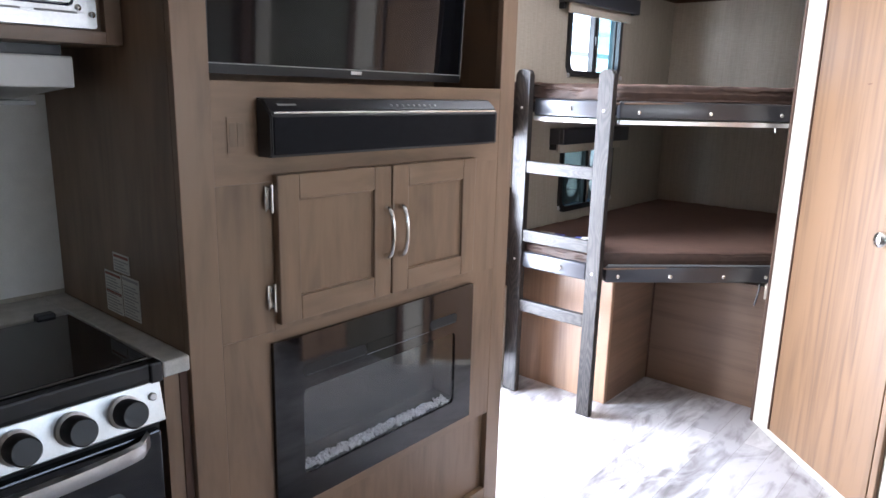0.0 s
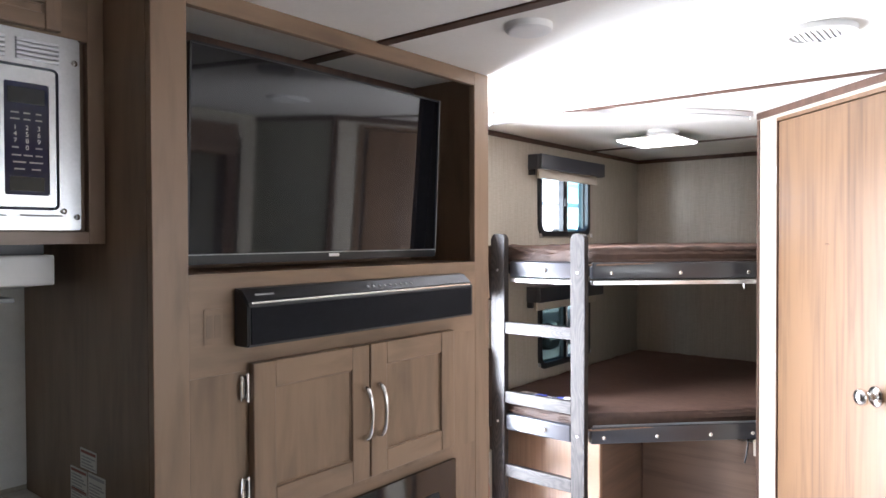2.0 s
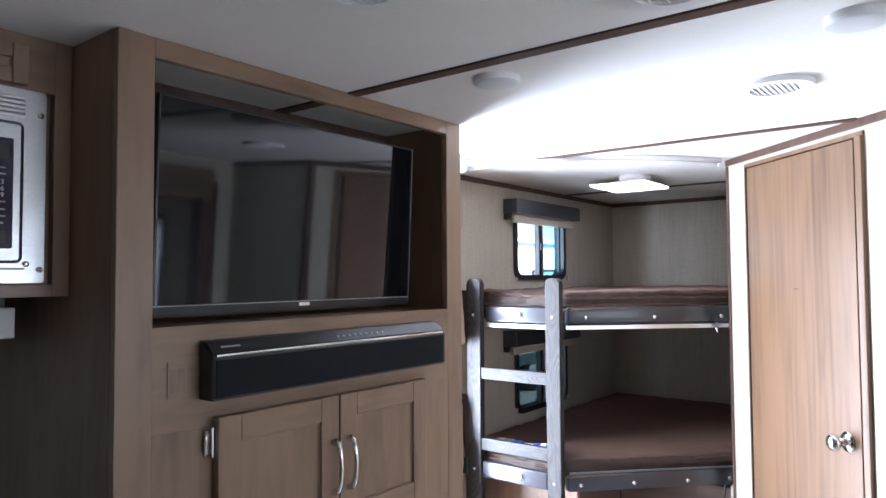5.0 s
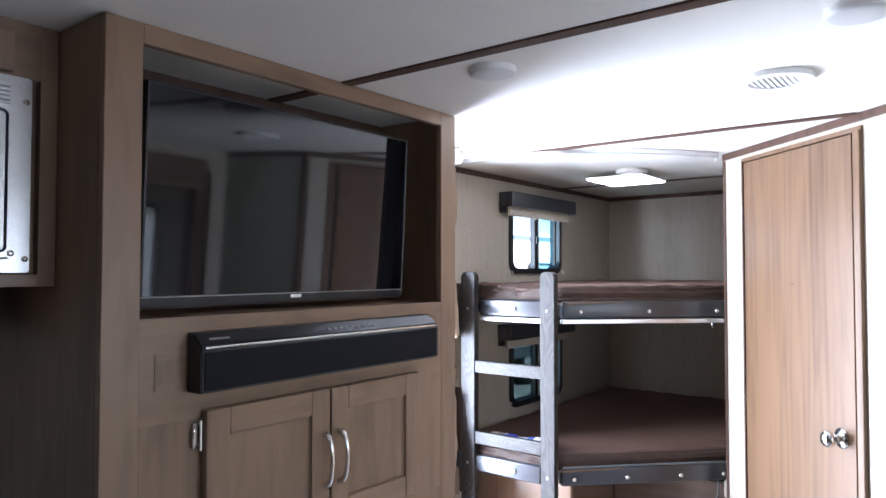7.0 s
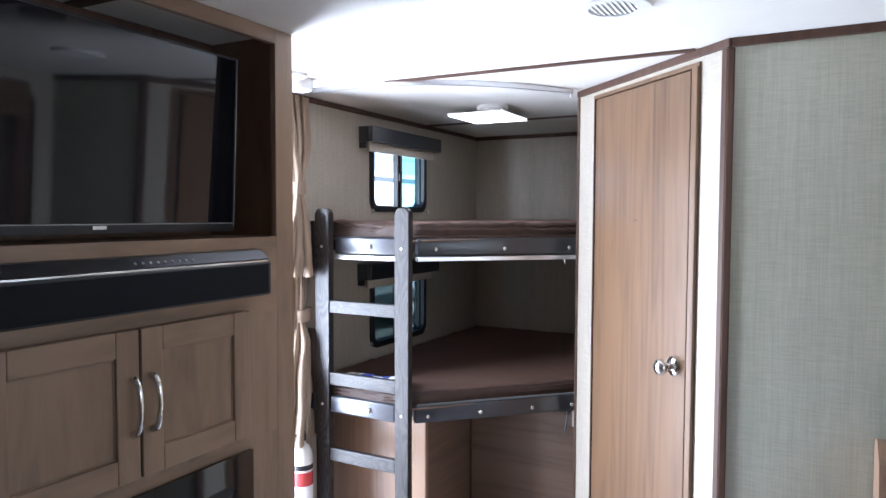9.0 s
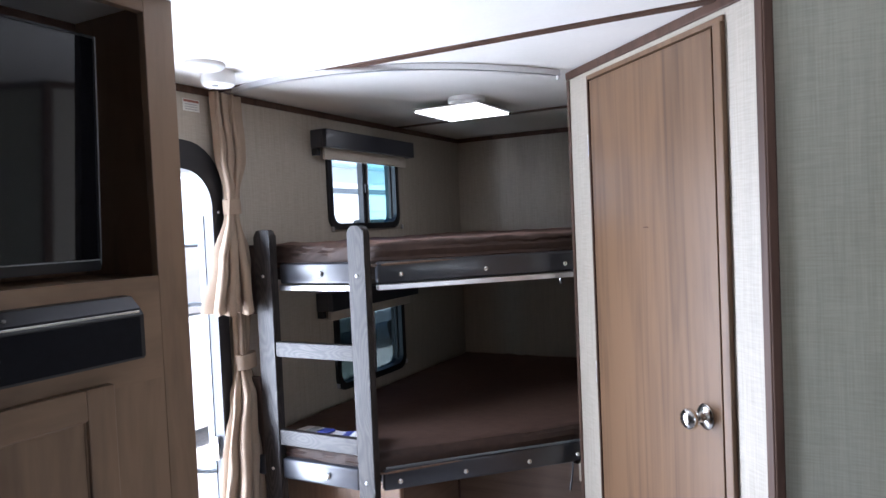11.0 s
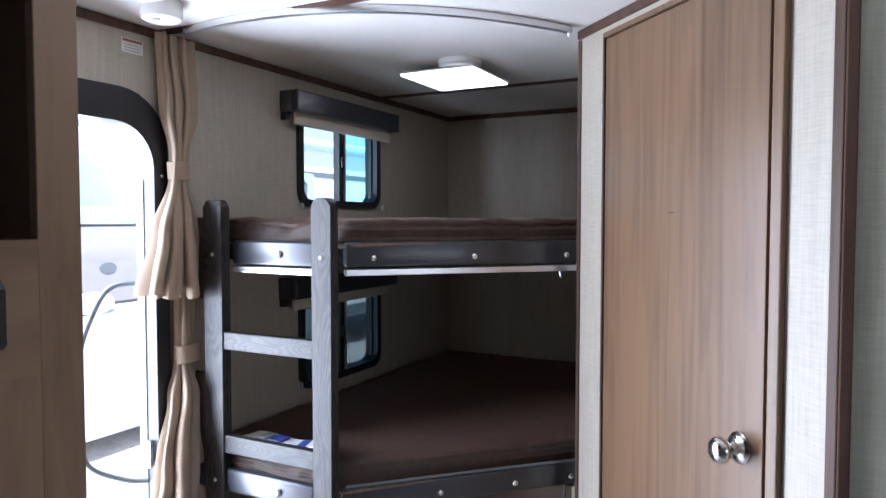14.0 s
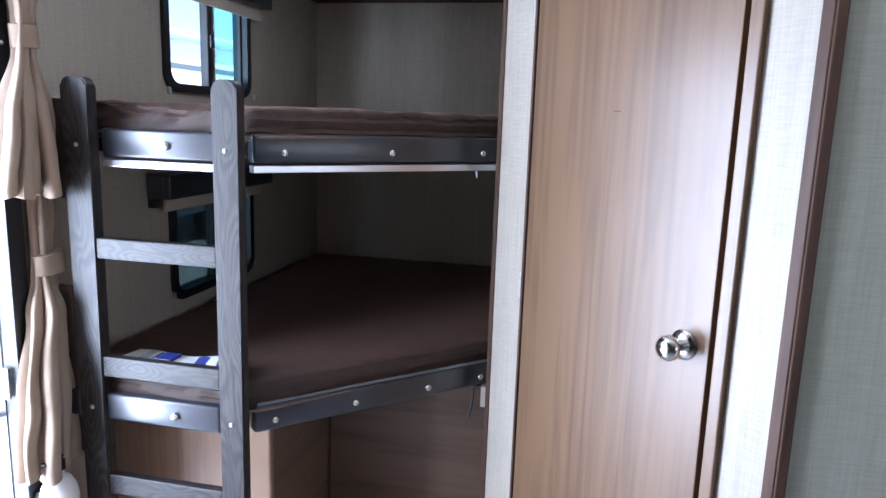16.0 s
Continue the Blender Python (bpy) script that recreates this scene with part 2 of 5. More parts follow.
let_through(M_CURT, 0.2)
M_LENS = plain("frosted_lens", (0.62, 0.62, 0.61), 0.35, 0, 0, 60, 0.03)
M_SHADE = plain("beige_shade", (0.52, 0.46, 0.38), 0.8, 0, 0.2, 260, 0.06)
M_COUNT = plain("speckled_counter", (0.5, 0.48, 0.44), 0.3, 0, 0.05, 420, 0.25)
M_PAPER = plain("paper", (0.78, 0.77, 0.75), 0.6, 0, 0, 60, 0.03)
M_INK = plain("grey_ink", (0.38, 0.38, 0.38), 0.7, 0, 0, 60, 0.05)
M_RED = plain("red_print", (0.45, 0.04, 0.04), 0.6, 0, 0, 60, 0.05)
M_RUST = plain("faded_red_print", (0.3, 0.12, 0.09), 0.6, 0, 0, 60, 0.08)
M_AGED = plain("aged_label_paper", (0.68, 0.68, 0.63), 0.55, 0, 0, 60, 0.06)
M_BLUE = plain("blue_print", (0.04, 0.06, 0.32), 0.5, 0, 0, 60, 0.05)
M_LED = glowing("lamp_diffuser", (1.0, 0.98, 0.96), 2.2)
M_GLASS = pane_glass("clear_glazing", (0.9, 0.95, 0.96))
M_SLIDER = pane_glass("blue_tinted_glazing", (0.6, 0.84, 0.88))
M_TINT = pane_glass("tinted_glazing", (0.16, 0.2, 0.2))
M_TINT2 = pane_glass("half_tinted_glazing", (0.3, 0.35, 0.36))
M_SPLASH = plain("pale_splash_panel", (0.78, 0.77, 0.73), 0.4, 0, 0.03, 300, 0.06)
M_KEYPAD = plain("navy_keypad", (0.012, 0.014, 0.045), 0.08, 0, 0, 60, 0.05)
M_SMOKED = pane_glass("smoked_glass", (0.9, 0.91, 0.92))
M_SMOKED.node_tree.nodes["Mix Shader"].inputs[0].default_value = 0.06
M_CRYSTAL = plain("clear_crystal", (0.92, 0.93, 0.94), 0.08, 0.0, 0, 260, 0.3, 2.0)
M_EMBER = plain("dark_firebox", (0.062, 0.073, 0.075), 0.5, 0, 0.2, 60, 0.2)
M_LEATHER = plain("black_leather", (0.018, 0.018, 0.02), 0.35, 0, 0.4, 180, 0.2)
M_SIDING = plain("white_siding", (0.87, 0.88, 0.88), 0.35, 0, 0.02, 6, 0.04)
M_SIDEBLUE = plain("pale_blue_panel", (0.5, 0.66, 0.73), 0.35, 0, 0, 6, 0.05)
M_CANOPY = plain("sky_blue_canvas", (0.24, 0.46, 0.64), 0.7, 0, 0.1, 20, 0.08)
M_STRIPE = plain("grey_stripe", (0.16, 0.18, 0.2), 0.4, 0, 0, 6, 0.05)
M_GRAVEL = plain("pale_gravel", (0.6, 0.58, 0.55), 0.95, 0, 0.8, 30, 0.3)
M_TYRE = plain("tyre_rubber", (0.02, 0.02, 0.02), 0.8, 0, 0.2, 60, 0.1)


# ---- building helpers ----
def base_of(ob):
    at = Vector()
    while ob:
        at += ob.location
        ob = ob.parent
    return at


def part(name, bm, material, parent=None, label="", smooth=False):
    """Links a bmesh, given in world coordinates, as one mesh under parent."""
    if parent is not None:
        bmesh.ops.translate(bm, verts=bm.verts, vec=-base_of(parent))
    bmesh.ops.recalc_face_normals(bm, faces=bm.faces)
    me = bpy.data.meshes.new(name)
    bm.to_mesh(me)
    bm.free()
    me.materials.append(material)
    if smooth:
        me.shade_smooth()
        me.set_sharp_from_angle(angle=radians(40))
    ob = new(name, me)
    if parent is not None:
        ob.parent = parent
    if label:
        ob["label"] = label
    return ob


def thing(name, at, label, category, group=""):
    ob = new(name)
    ob.location = at
    ob.empty_display_size = 0.05
    return tagged(ob, label, category, group)


def box(x0, x1, y0, y1, z0, z1, bevel=0.0, m=None, bm=None, seg=2):
    own = bmesh.new()
    r = bmesh.ops.create_cube(own, size=1)
    for v in own.verts:
        v.co = Vector(((x0 + x1) / 2 + v.co.x * (x1 - x0), (y0 + y1) / 2 + v.co.y * (y1 - y0), (z0 + z1) / 2 + v.co.z * (z1 - z0)))
    if bevel:
        bmesh.ops.bevel(own, geom=own.edges[:], offset=bevel, segments=seg, affect="EDGES", profile=0.5)
    if m is not None:
        own.transform(m)
    return merge(bm, own)


def merge(bm, own):
    if bm is None:
        return own
    me = bpy.data.meshes.new("tmp")
    own.to_mesh(me)
    own.free()
    bm.from_mesh(me)
    bpy.data.meshes.remove(me)
    return bm


def rod(points, radius, bm=None, sides=10, m=None, caps=True):
    """A round bar through the points."""
    own = bmesh.new()
    pts = [Vector(p) for p in points]
    loops = []
    up = None
    for i, p in enumerate(pts):
        d = (pts[min(i + 1, len(pts) - 1)] - pts[max(i - 1, 0)]).normalized()
        if up is None:
            up = d.orthogonal().normalized()
        up = (up - d * up.dot(d)).normalized()
        side = d.cross(up)
        r = radius[i] if isinstance(radius, (list, tuple)) else radius
        loops.append([own.verts.new(p + r * (up * math.cos(a) + side * math.sin(a))) for a in (2 * math.pi * k / sides for k in range(sides))])
    for a, b in zip(loops, loops[1:]):
        for k in range(sides):
            own.faces.new((a[k], a[(k + 1) % sides], b[(k + 1) % sides], b[k]))
    if caps:
        own.faces.new(loops[0])
        own.faces.new(loops[-1])
    if m is not None:
        own.transform(m)
    return merge(bm, own)


def disc_stack(profile, centre, axis="Z", sides=32, bm=None, m=None):
    """A turned shape: (radius, height) rows along an axis from centre."""
    turn = {"Z": Matrix(), "X": Matrix.Rotation(radians(90), 4, "Y"), "Y": Matrix.Rotation(radians(-90), 4, "X")}[axis]
    own = bmesh.new()
    rings = [[own.verts.new((r * math.cos(2 * math.pi * k / sides), r * math.sin(2 * math.pi * k / sides), h)) for k in range(sides)] for r, h in profile]
    for a, b in zip(rings, rings[1:]):
        for k in range(sides):
            own.faces.new((a[k], a[(k + 1) % sides], b[(k + 1) % sides], b[k]))
    own.faces.new(rings[0])
    own.faces.new(rings[-1])
    own.transform(Matrix.Translation(centre) @ turn)
    if m is not None:
        own.transform(m)
    return merge(bm, own)


def rounded(u0, u1, v0, v1, r, n=6):
    pts = []
    for cu, cv, a0 in ((u1 - r, v1 - r, 0), (u0 + r, v1 - r, 90), (u0 + r, v0 + r, 180), (u1 - r, v0 + r, 270)):
        for k in range(n + 1):
            a = radians(a0 + 90 * k / n)
            pts.append((cu + r * math.cos(a), cv + r * math.sin(a)))
    return pts


def ring(outer, inner, d0, d1, place, bm=None):
    """A frame between two outlines of equal count, from depth d0 to d1; place(u, v, d) gives the world point."""
    own = bmesh.new()
    n = len(outer)
    vs = [[own.verts.new(place(u, v, d)) for u, v in line] for line in (outer, inner) for d in (d0, d1)]
    o0, o1, i0, i1 = vs
    for k in range(n):
        j = (k + 1) % n
        for a, b in ((o0, o1), (o1, i1), (i1, i0), (i0, o0)):
            own.faces.new((a[k], a[j], b[j], b[k]))
    return merge(bm, own)


def slab(outline, d0, d1, place, bm=None):
    own = bmesh.new()
    a = [own.verts.new(place(u, v, d0)) for u, v in outline]
    b = [own.verts.new(place(u, v, d1)) for u, v in outline]
    own.faces.new(a)
    own.faces.new(b)
    for k in range(len(a)):
        j = (k + 1) % len(a)
        own.faces.new((a[k], a[j], b[j], b[k]))
    return merge(bm, own)


def wall_cells(us, vs, holes, place_box):
    """A wall cut into cells by the lines us and vs, leaving out the holes (u0, u1, v0, v1)."""
    bm = bmesh.new()
    for u0, u1 in zip(us, us[1:]):
        for v0, v1 in zip(vs, vs[1:]):
            cu, cv = (u0 + u1) / 2, (v0 + v1) / 2
            if not any(h[0] < cu < h[1] and h[2] < cv < h[3] for h in holes):
                place_box(bm, u0, u1, v0, v1)
    bmesh.ops.remove_doubles(bm, verts=bm.verts, dist=0.0001)
    return bm


def side_place(u, v, d):
    return (d, u, v)


def frame_door(parent, name, x, y0, y1, z0, z1, mat, rail=0.058, thick=0.02, horizontal=None):
    """A shaker door facing +x: stiles, rails and a recessed panel, each a part of the door."""
    horizontal = horizontal or mat
    door = part(name, box(x + 0.004, x + thick - 0.009, y0 + rail - 0.006, y1 - rail + 0.006, z0 + rail - 0.006, z1 - rail + 0.006), mat, parent)
    for a, b in ((y0, y0 + rail), (y1 - rail, y1)):
        part("stile", box(x, x + thick, a, b, z0, z1, 0.003), mat, door)
    for a, b in ((z0, z0 + rail), (z1 - rail, z1)):
        part("rail", box(x, x + thick, y0 + rail, y1 - rail, a, b, 0.003), horizontal, door)
    m = 0.004
    for a, b, c, d in ((y0 + rail, y0 + rail + m, z0 + rail, z1 - rail), (y1 - rail - m, y1 - rail, z0 + rail, z1 - rail),
                       (y0 + rail + m, y1 - rail - m, z0 + rail, z0 + rail + m), (y0 + rail + m, y1 - rail - m, z1 - rail - m, z1 - rail)):
        part("moulding", box(x + 0.008, x + thick - 0.007, a, b, c, d, 0.001), mat, door)
    return door


def arch_handle(parent, x, y, z0, z1, name="handle"):
    pts = []
    for k in range(13):
        a = math.pi * k / 12
        pts.append((x + 0.004 + 0.028 * math.sin(a) ** 0.7, y, (z0 + z1) / 2 - (z1 - z0) / 2 * math.cos(a)))
    rad = [0.0085 - 0.0025 * math.sin(math.pi * k / 12) for k in range(13)]
    h = part(name, rod(pts, rad), M_CHROME, parent, "arched chrome pull handle", True)
    return h


# ---- the setting ----
WALL, REAR, TOP = -1.365, 4.72, 1.985
RIGHT, FRONT, SLIDE = 1.0, -2.2, 1.92
Y_CAB0, Y_CAB1, FACE = 1.02, 2.128, -0.735

tagged(part("floor", box(WALL - 0.06, SLIDE + 0.06, FRONT - 0.06, REAR + 0.06, -0.06, 0.0), M_FLOOR), "whitewashed plank-print vinyl floor", "floor", "", "structure")


def ceiling():
    bm = box(WALL - 0.06, RIGHT + 0.06, FRONT - 0.06, REAR + 0.06, TOP, TOP + 0.05)
    tagged(part("ceiling", bm, M_CEIL), "smooth white panelled ceiling", "ceiling", "", "structure")
    for name, y, x0, x1 in (("ceiling_batten", 1.65, -1.04, RIGHT), ("ceiling_batten", 2.845, WALL, 0.275), ("ceiling_batten", 4.06, WALL, -0.265), ("ceiling_batten", 0.42, -0.9, RIGHT)):
        b = box(x0, x1, y - 0.019, y + 0.019, TOP - 0.005, TOP + 0.002, 0.002)
        tagged(part(name, b, M_TRIM), "dark brown ceiling seam strip", "trim", "ceiling seam strips", "structure")


ceiling()


def side_wall():
    holes = [(2.14, 2.815, -0.1, 1.725), (3.47, 4.01, 1.5, 1.85), (3.47, 4.01, 0.795, 1.15)]
    us = [FRONT - 0.06, 2.14, 2.815, 3.47, 4.01, REAR]
    vs = [-0.06, 0.795, 1.15, 1.5, 1.725, 1.85, TOP]
    bm = wall_cells(us, vs, holes, lambda bm, u0, u1, v0, v1: box(WALL - 0.05, WALL, u0, u1, v0, v1, 0, None, bm))
    tagged(part("wall_west", bm, M_LINEN), "cream linen-textured side wall", "wall", "", "structure")


side_wall()
tagged(part("wall_north", box(WALL - 0.05, RIGHT, REAR, REAR + 0.05, -0.06, TOP), M_LINEN), "cream linen-textured rear wall", "wall", "", "structure")
# closes the room out of view; dark print chosen to bounce less light
tagged(part("wall_south", box(WALL - 0.05, RIGHT + 0.05, FRONT - 0.05, FRONT, -0.06, TOP), M_PANEL), "unseen front wall, dark wood print added to cut bounced light", "wall", "", "structure")


def opposite_wall():
    """The far side wall with the opening of the slide-out, and the slide-out's own shell."""
    holes = [(-0.5, 2.62, -0.1, 1.82)]
    bm = wall_cells([FRONT, -0.5, 2.62, REAR], [-0.06, 1.82, TOP], holes, lambda bm, u0, u1, v0, v1: box(RIGHT, RIGHT + 0.05, u0, u1, v0, v1, 0, None, bm))
    tagged(part("wall_east", bm, M_LINEN), "cream linen-textured side wall with slide-out opening", "wall", "", "structure")
    bm = wall_cells([-0.5, 0.75, 2.25, 2.62], [0.0, 0.95, 1.58, 1.82], [(0.75, 2.25, 0.95, 1.58)],
                    lambda bm, u0, u1, v0, v1: box(SLIDE, SLIDE + 0.04, u0, u1, v0, v1, 0, None, bm))
    tagged(part("wall_slide", bm, M_LINEN), "cream linen-textured slide-out wall", "wall", "", "structure")
    bm = wall_cells([RIGHT, 1.42, 1.78, SLIDE + 0.04], [0, 1.0, 1.66, 1.82], [(1.42, 1.78, 1.0, 1.66)],
                    lambda bm, u0, u1, v0, v1: box(u0, u1, 2.62, 2.66, v0, v1, 0, None, bm))
    box(RIGHT, SLIDE + 0.04, -0.54, -0.5, 0, 1.82, 0, None, bm)
    box(RIGHT, SLIDE + 0.04, -0.54, 2.66, 1.82, 1.86, 0, None, bm)
    tagged(part("wall_slide_shell", bm, M_LINEN), "cream linen-textured slide-out shell", "wall", "", "structure")
    bm = box(RIGHT - 0.02, RIGHT + 0.07, 2.55, 2.62, 0.003, 1.76, 0.004)
    box(RIGHT - 0.02, RIGHT + 0.07, -0.5, -0.43, 0.003, 1.76, 0.004, None, bm)
    tagged(part("trim", bm, M_TRIM), "dark brown slide-out surround", "trim", "", "structure")
    tagged(part("trim", box(RIGHT - 0.022, RIGHT + 0.072, -0.5, 2.62, 1.76, 1.92, 0.004), M_PANEL_SHADED), "brown slide-out header board", "trim", "", "structure")


opposite_wall()

# the bathroom stands across the far corner, its door wall at 45 degrees
BATH = Matrix.Translation((-0.265, 3.395, 0)) @ Matrix.Rotation(radians(-45), 4, "Z")
S_DOOR0, S_DOOR1, S_END, Z_DOOR = 0.141, 0.765, 0.911, 1.938


def bathroom():
    bm = wall_cells([0.0, S_DOOR0, S_DOOR1, S_END], [0, 0.03, Z_DOOR, TOP], [(S_DOOR0, S_DOOR1, 0.03, Z_DOOR)],
                    lambda bm, u0, u1, v0, v1: box(u0, u1, 0.0, 0.035, v0, v1, 0, BATH, bm))
    tagged(part("wall_bath_door", bm, M_LINEN), "cream linen-textured bathroom door wall", "wall", "", "structure")
    tagged(part("wall_bath_aisle", box(0.375, RIGHT, 2.751, 2.786, 0, TOP), M_GREY), "grey linen-textured bathroom wall", "wall", "", "structure")
    tagged(part("wall_bath_bunk", box(-0.265, -0.235, 3.425, REAR, 0, TOP), M_LINEN), "cream linen-textured wall beside the bunks", "wall", "", "structure")
    # dark corner strips and head trim
    bm = box(S_END - 0.022, S_END + 0.002, -0.006, 0.01, 0.0, TOP - 0.028, 0.003, BATH)
    box(0.378, 0.398, 2.742, 2.758, 0, TOP - 0.028, 0.003, None, bm)
    tagged(part("trim", bm, M_TRIM), "dark brown corner strip", "trim", "", "structure")
    bm = box(-0.004, 0.012, -0.005, 0.03, 0.0, TOP - 0.028, 0.002, BATH)
    tagged(part("trim", bm, M_TRIM), "dark brown corner strip", "trim", "", "structure")
    bm = box(-0.004, S_END + 0.012, -0.008, 0.01, TOP - 0.026, TOP, 0.003, BATH)
    tagged(part("trim", bm, M_TRIM), "dark brown cornice strip", "trim", "", "structure")
    bm = box(0.388, RIGHT, 2.741, 2.759, TOP - 0.026, TOP, 0.003)
    tagged(part("trim", bm, M_TRIM), "dark brown cornice strip", "trim", "", "structure")


bathroom()


def cornices():
    for a in ((WALL, WALL + 0.012, Y_CAB1 + 0.003, REAR), ):
        tagged(part("trim", box(a[0], a[1], a[2], a[3], TOP - 0.026, TOP - 0.002, 0.003), M_TRIM), "dark brown cornice strip", "trim", "", "structure")
    tagged(part("trim", box(WALL + 0.012, -0.267, REAR - 0.012, REAR, TOP - 0.026, TOP - 0.002, 0.003), M_TRIM), "dark brown cornice strip", "trim", "", "structure")


cornices()


def bath_door():
    door = part("door_1", box(S_DOOR0 + 0.006, S_DOOR1 - 0.024, -0.002, 0.026, 0.028, Z_DOOR - 0.012, 0.002, BATH), M_DOOR)
    tagged(door, "closed walnut-print bathroom door", "door", "", "structure")
    bm = box(S_DOOR0 - 0.005, S_DOOR0 + 0.003, -0.006, 0.03, 0.028, Z_DOOR + 0.004, 0.001, BATH)
    part("door_frame", bm, M_TRIM, door)
    bm = box(S_DOOR0 - 0.005, S_DOOR1 + 0.024, -0.006, 0.03, Z_DOOR - 0.008, Z_DOOR + 0.006, 0.001, BATH)
    part("door_frame", bm, M_DOOR, door)
    bm = box(S_DOOR1 - 0.005, S_DOOR1 + 0.024, -0.014, 0.03, 0.0, Z_DOOR - 0.008, 0.003, BATH)
    part("door_frame", bm, M_DOOR, door)
    # black strip behind the door gap, standing in for the shade there
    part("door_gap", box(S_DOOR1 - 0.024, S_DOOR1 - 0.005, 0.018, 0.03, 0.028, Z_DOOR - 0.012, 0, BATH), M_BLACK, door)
    s, z = S_DOOR1 - 0.085, 0.965
    turn = BATH @ Matrix.Translation((s, 0, z)) @ Matrix.Rotation(radians(90), 4, "X")
    prof = [(0.033, 0.0), (0.033, 0.004), (0.026, 0.010), (0.014, 0.012), (0.0115, 0.026), (0.015, 0.033), (0.0235, 0.039), (0.0275, 0.047), (0.0275, 0.054), (0.0235, 0.062), (0.014, 0.067), (0.004, 0.0685)]
    part("door_knob", disc_stack(prof, (0, 0, 0.002), "Z", 28, None, turn), M_CHROME, door, "round chrome door knob", True)
    for hz in (0.25, 0.975, 1.72):
        part("hinge", box(S_DOOR0 - 0.014, S_DOOR0 - 0.006, -0.004, 0.001, hz - 0.035, hz + 0.035, 0.001, BATH), M_ALU, door)
    part("scratch", box(0.43, 0.452, -0.0036, -0.0022, 1.448, 1.4505, 0, BATH), M_TRIM, door)
    part("threshold", box(S_DOOR0, S_DOOR1, -0.004, 0.03, 0.0, 0.026, 0.003, BATH), M_LINEN, door)


bath_door()


def bunk_window(name, z0, z1, label, glass):
    """A sliding window with rounded black frame, a centre bar and two panes."""
    x = WALL
    out, inn = rounded(3.455, 4.025, z0, z1, 0.06), rounded(3.485, 3.995, z0 + 0.028, z1 - 0.028, 0.045)
    win = tagged(part(name, ring(out, inn, x - 0.05, x + 0.012, side_place), M_BLACK), label, "window", "bunk windows", "structure")
    part("window_mullion", box(x - 0.03, x + 0.002, 3.727, 3.754, z0 + 0.02, z1 - 0.02, 0.003), M_BLACK, win)
    part("window_mullion", box(x - 0.02, x + 0.006, 3.76, 3.768, z0 + 0.02, z1 - 0.02, 0.002), M_ALU, win)
    part("latch", box(x - 0.004, x + 0.012, 3.735, 3.749, (z0 + z1) / 2 - 0.025, (z0 + z1) / 2 + 0.02, 0.003), M_BLACK, win)
    for y0, y1, d, mat in ((3.487, 3.729, -0.02, glass[0]), (3.753, 3.993, -0.028, glass[1])):
        p = part("pane", box(x + d, x + d + 0.004, y0, y1, z0 + 0.022, z1 - 0.022), mat, win)
        p.visible_shadow = z0 < 1
    for y0, y1 in ((3.757, 3.777), (3.985, 3.997)):
        part("sash", box(x - 0.032, x - 0.012, y0, y1, z0 + 0.028, z1 - 0.028, 0.002), M_BLACK, win)


bunk_window("window_1", 1.482, 1.86, "sliding window with rounded black frame", (M_GLASS, M_SLIDER))
bunk_window("window_2", 0.78, 1.165, "darkly tinted sliding window with rounded black frame", (M_TINT, M_TINT2))


def window_valance(z0, z1, y0, y1):
    v = thing("window_valance", (WALL, (y0 + y1) / 2, z0), "dark padded valance box with beige roller shade", "valance", "window valances")
    part("valance_front", box(WALL + 0.06, WALL + 0.085, y0, y1, z0, z1, 0.004), M_VINYL, v)
    for a, b in ((y0, y0 + 0.03), (y1 - 0.03, y1)):
        part("valance_end", box(WALL + 0.001, WALL + 0.06, a, b, z0, z1, 0.003), M_VINYL, v)
        part("shade_bracket", box(WALL + 0.001, WALL + 0.03, a + 0.004, b - 0.004, z0 - 0.03, z0, 0.002), M_BLACK, v)
    part("valance_top", box(WALL + 0.001, WALL + 0.06, y0 + 0.03, y1 - 0.03, z1 - 0.012, z1, 0.002), M_VINYL, v)
    part("shade", rod([(WALL + 0.026, y0 + 0.035, z0 + 0.03), (WALL + 0.026, y1 - 0.035, z0 + 0.03)], 0.017, None, 14), M_SHADE, v, "rolled beige shade", True)
    part("hem_bar", box(WALL + 0.03, WALL + 0.044, y0 + 0.04, y1 - 0.015, z0 - 0.045, z0 + 0.03, 0.003), M_SHADE, v, "beige shade hem")
    for y in (y0 + 0.12, y1 - 0.02):
        c = box(WALL + 0.001, WALL + 0.012, y - 0.006, y + 0.006, z0 - 0.35, z0 - 0.328, 0.002)
        part("cord_clip", c, M_ALU, v)


window_valance(1.825, 1.9, 3.36, 4.068)
window_valance(1.145, 1.222, 3.345, 4.05)


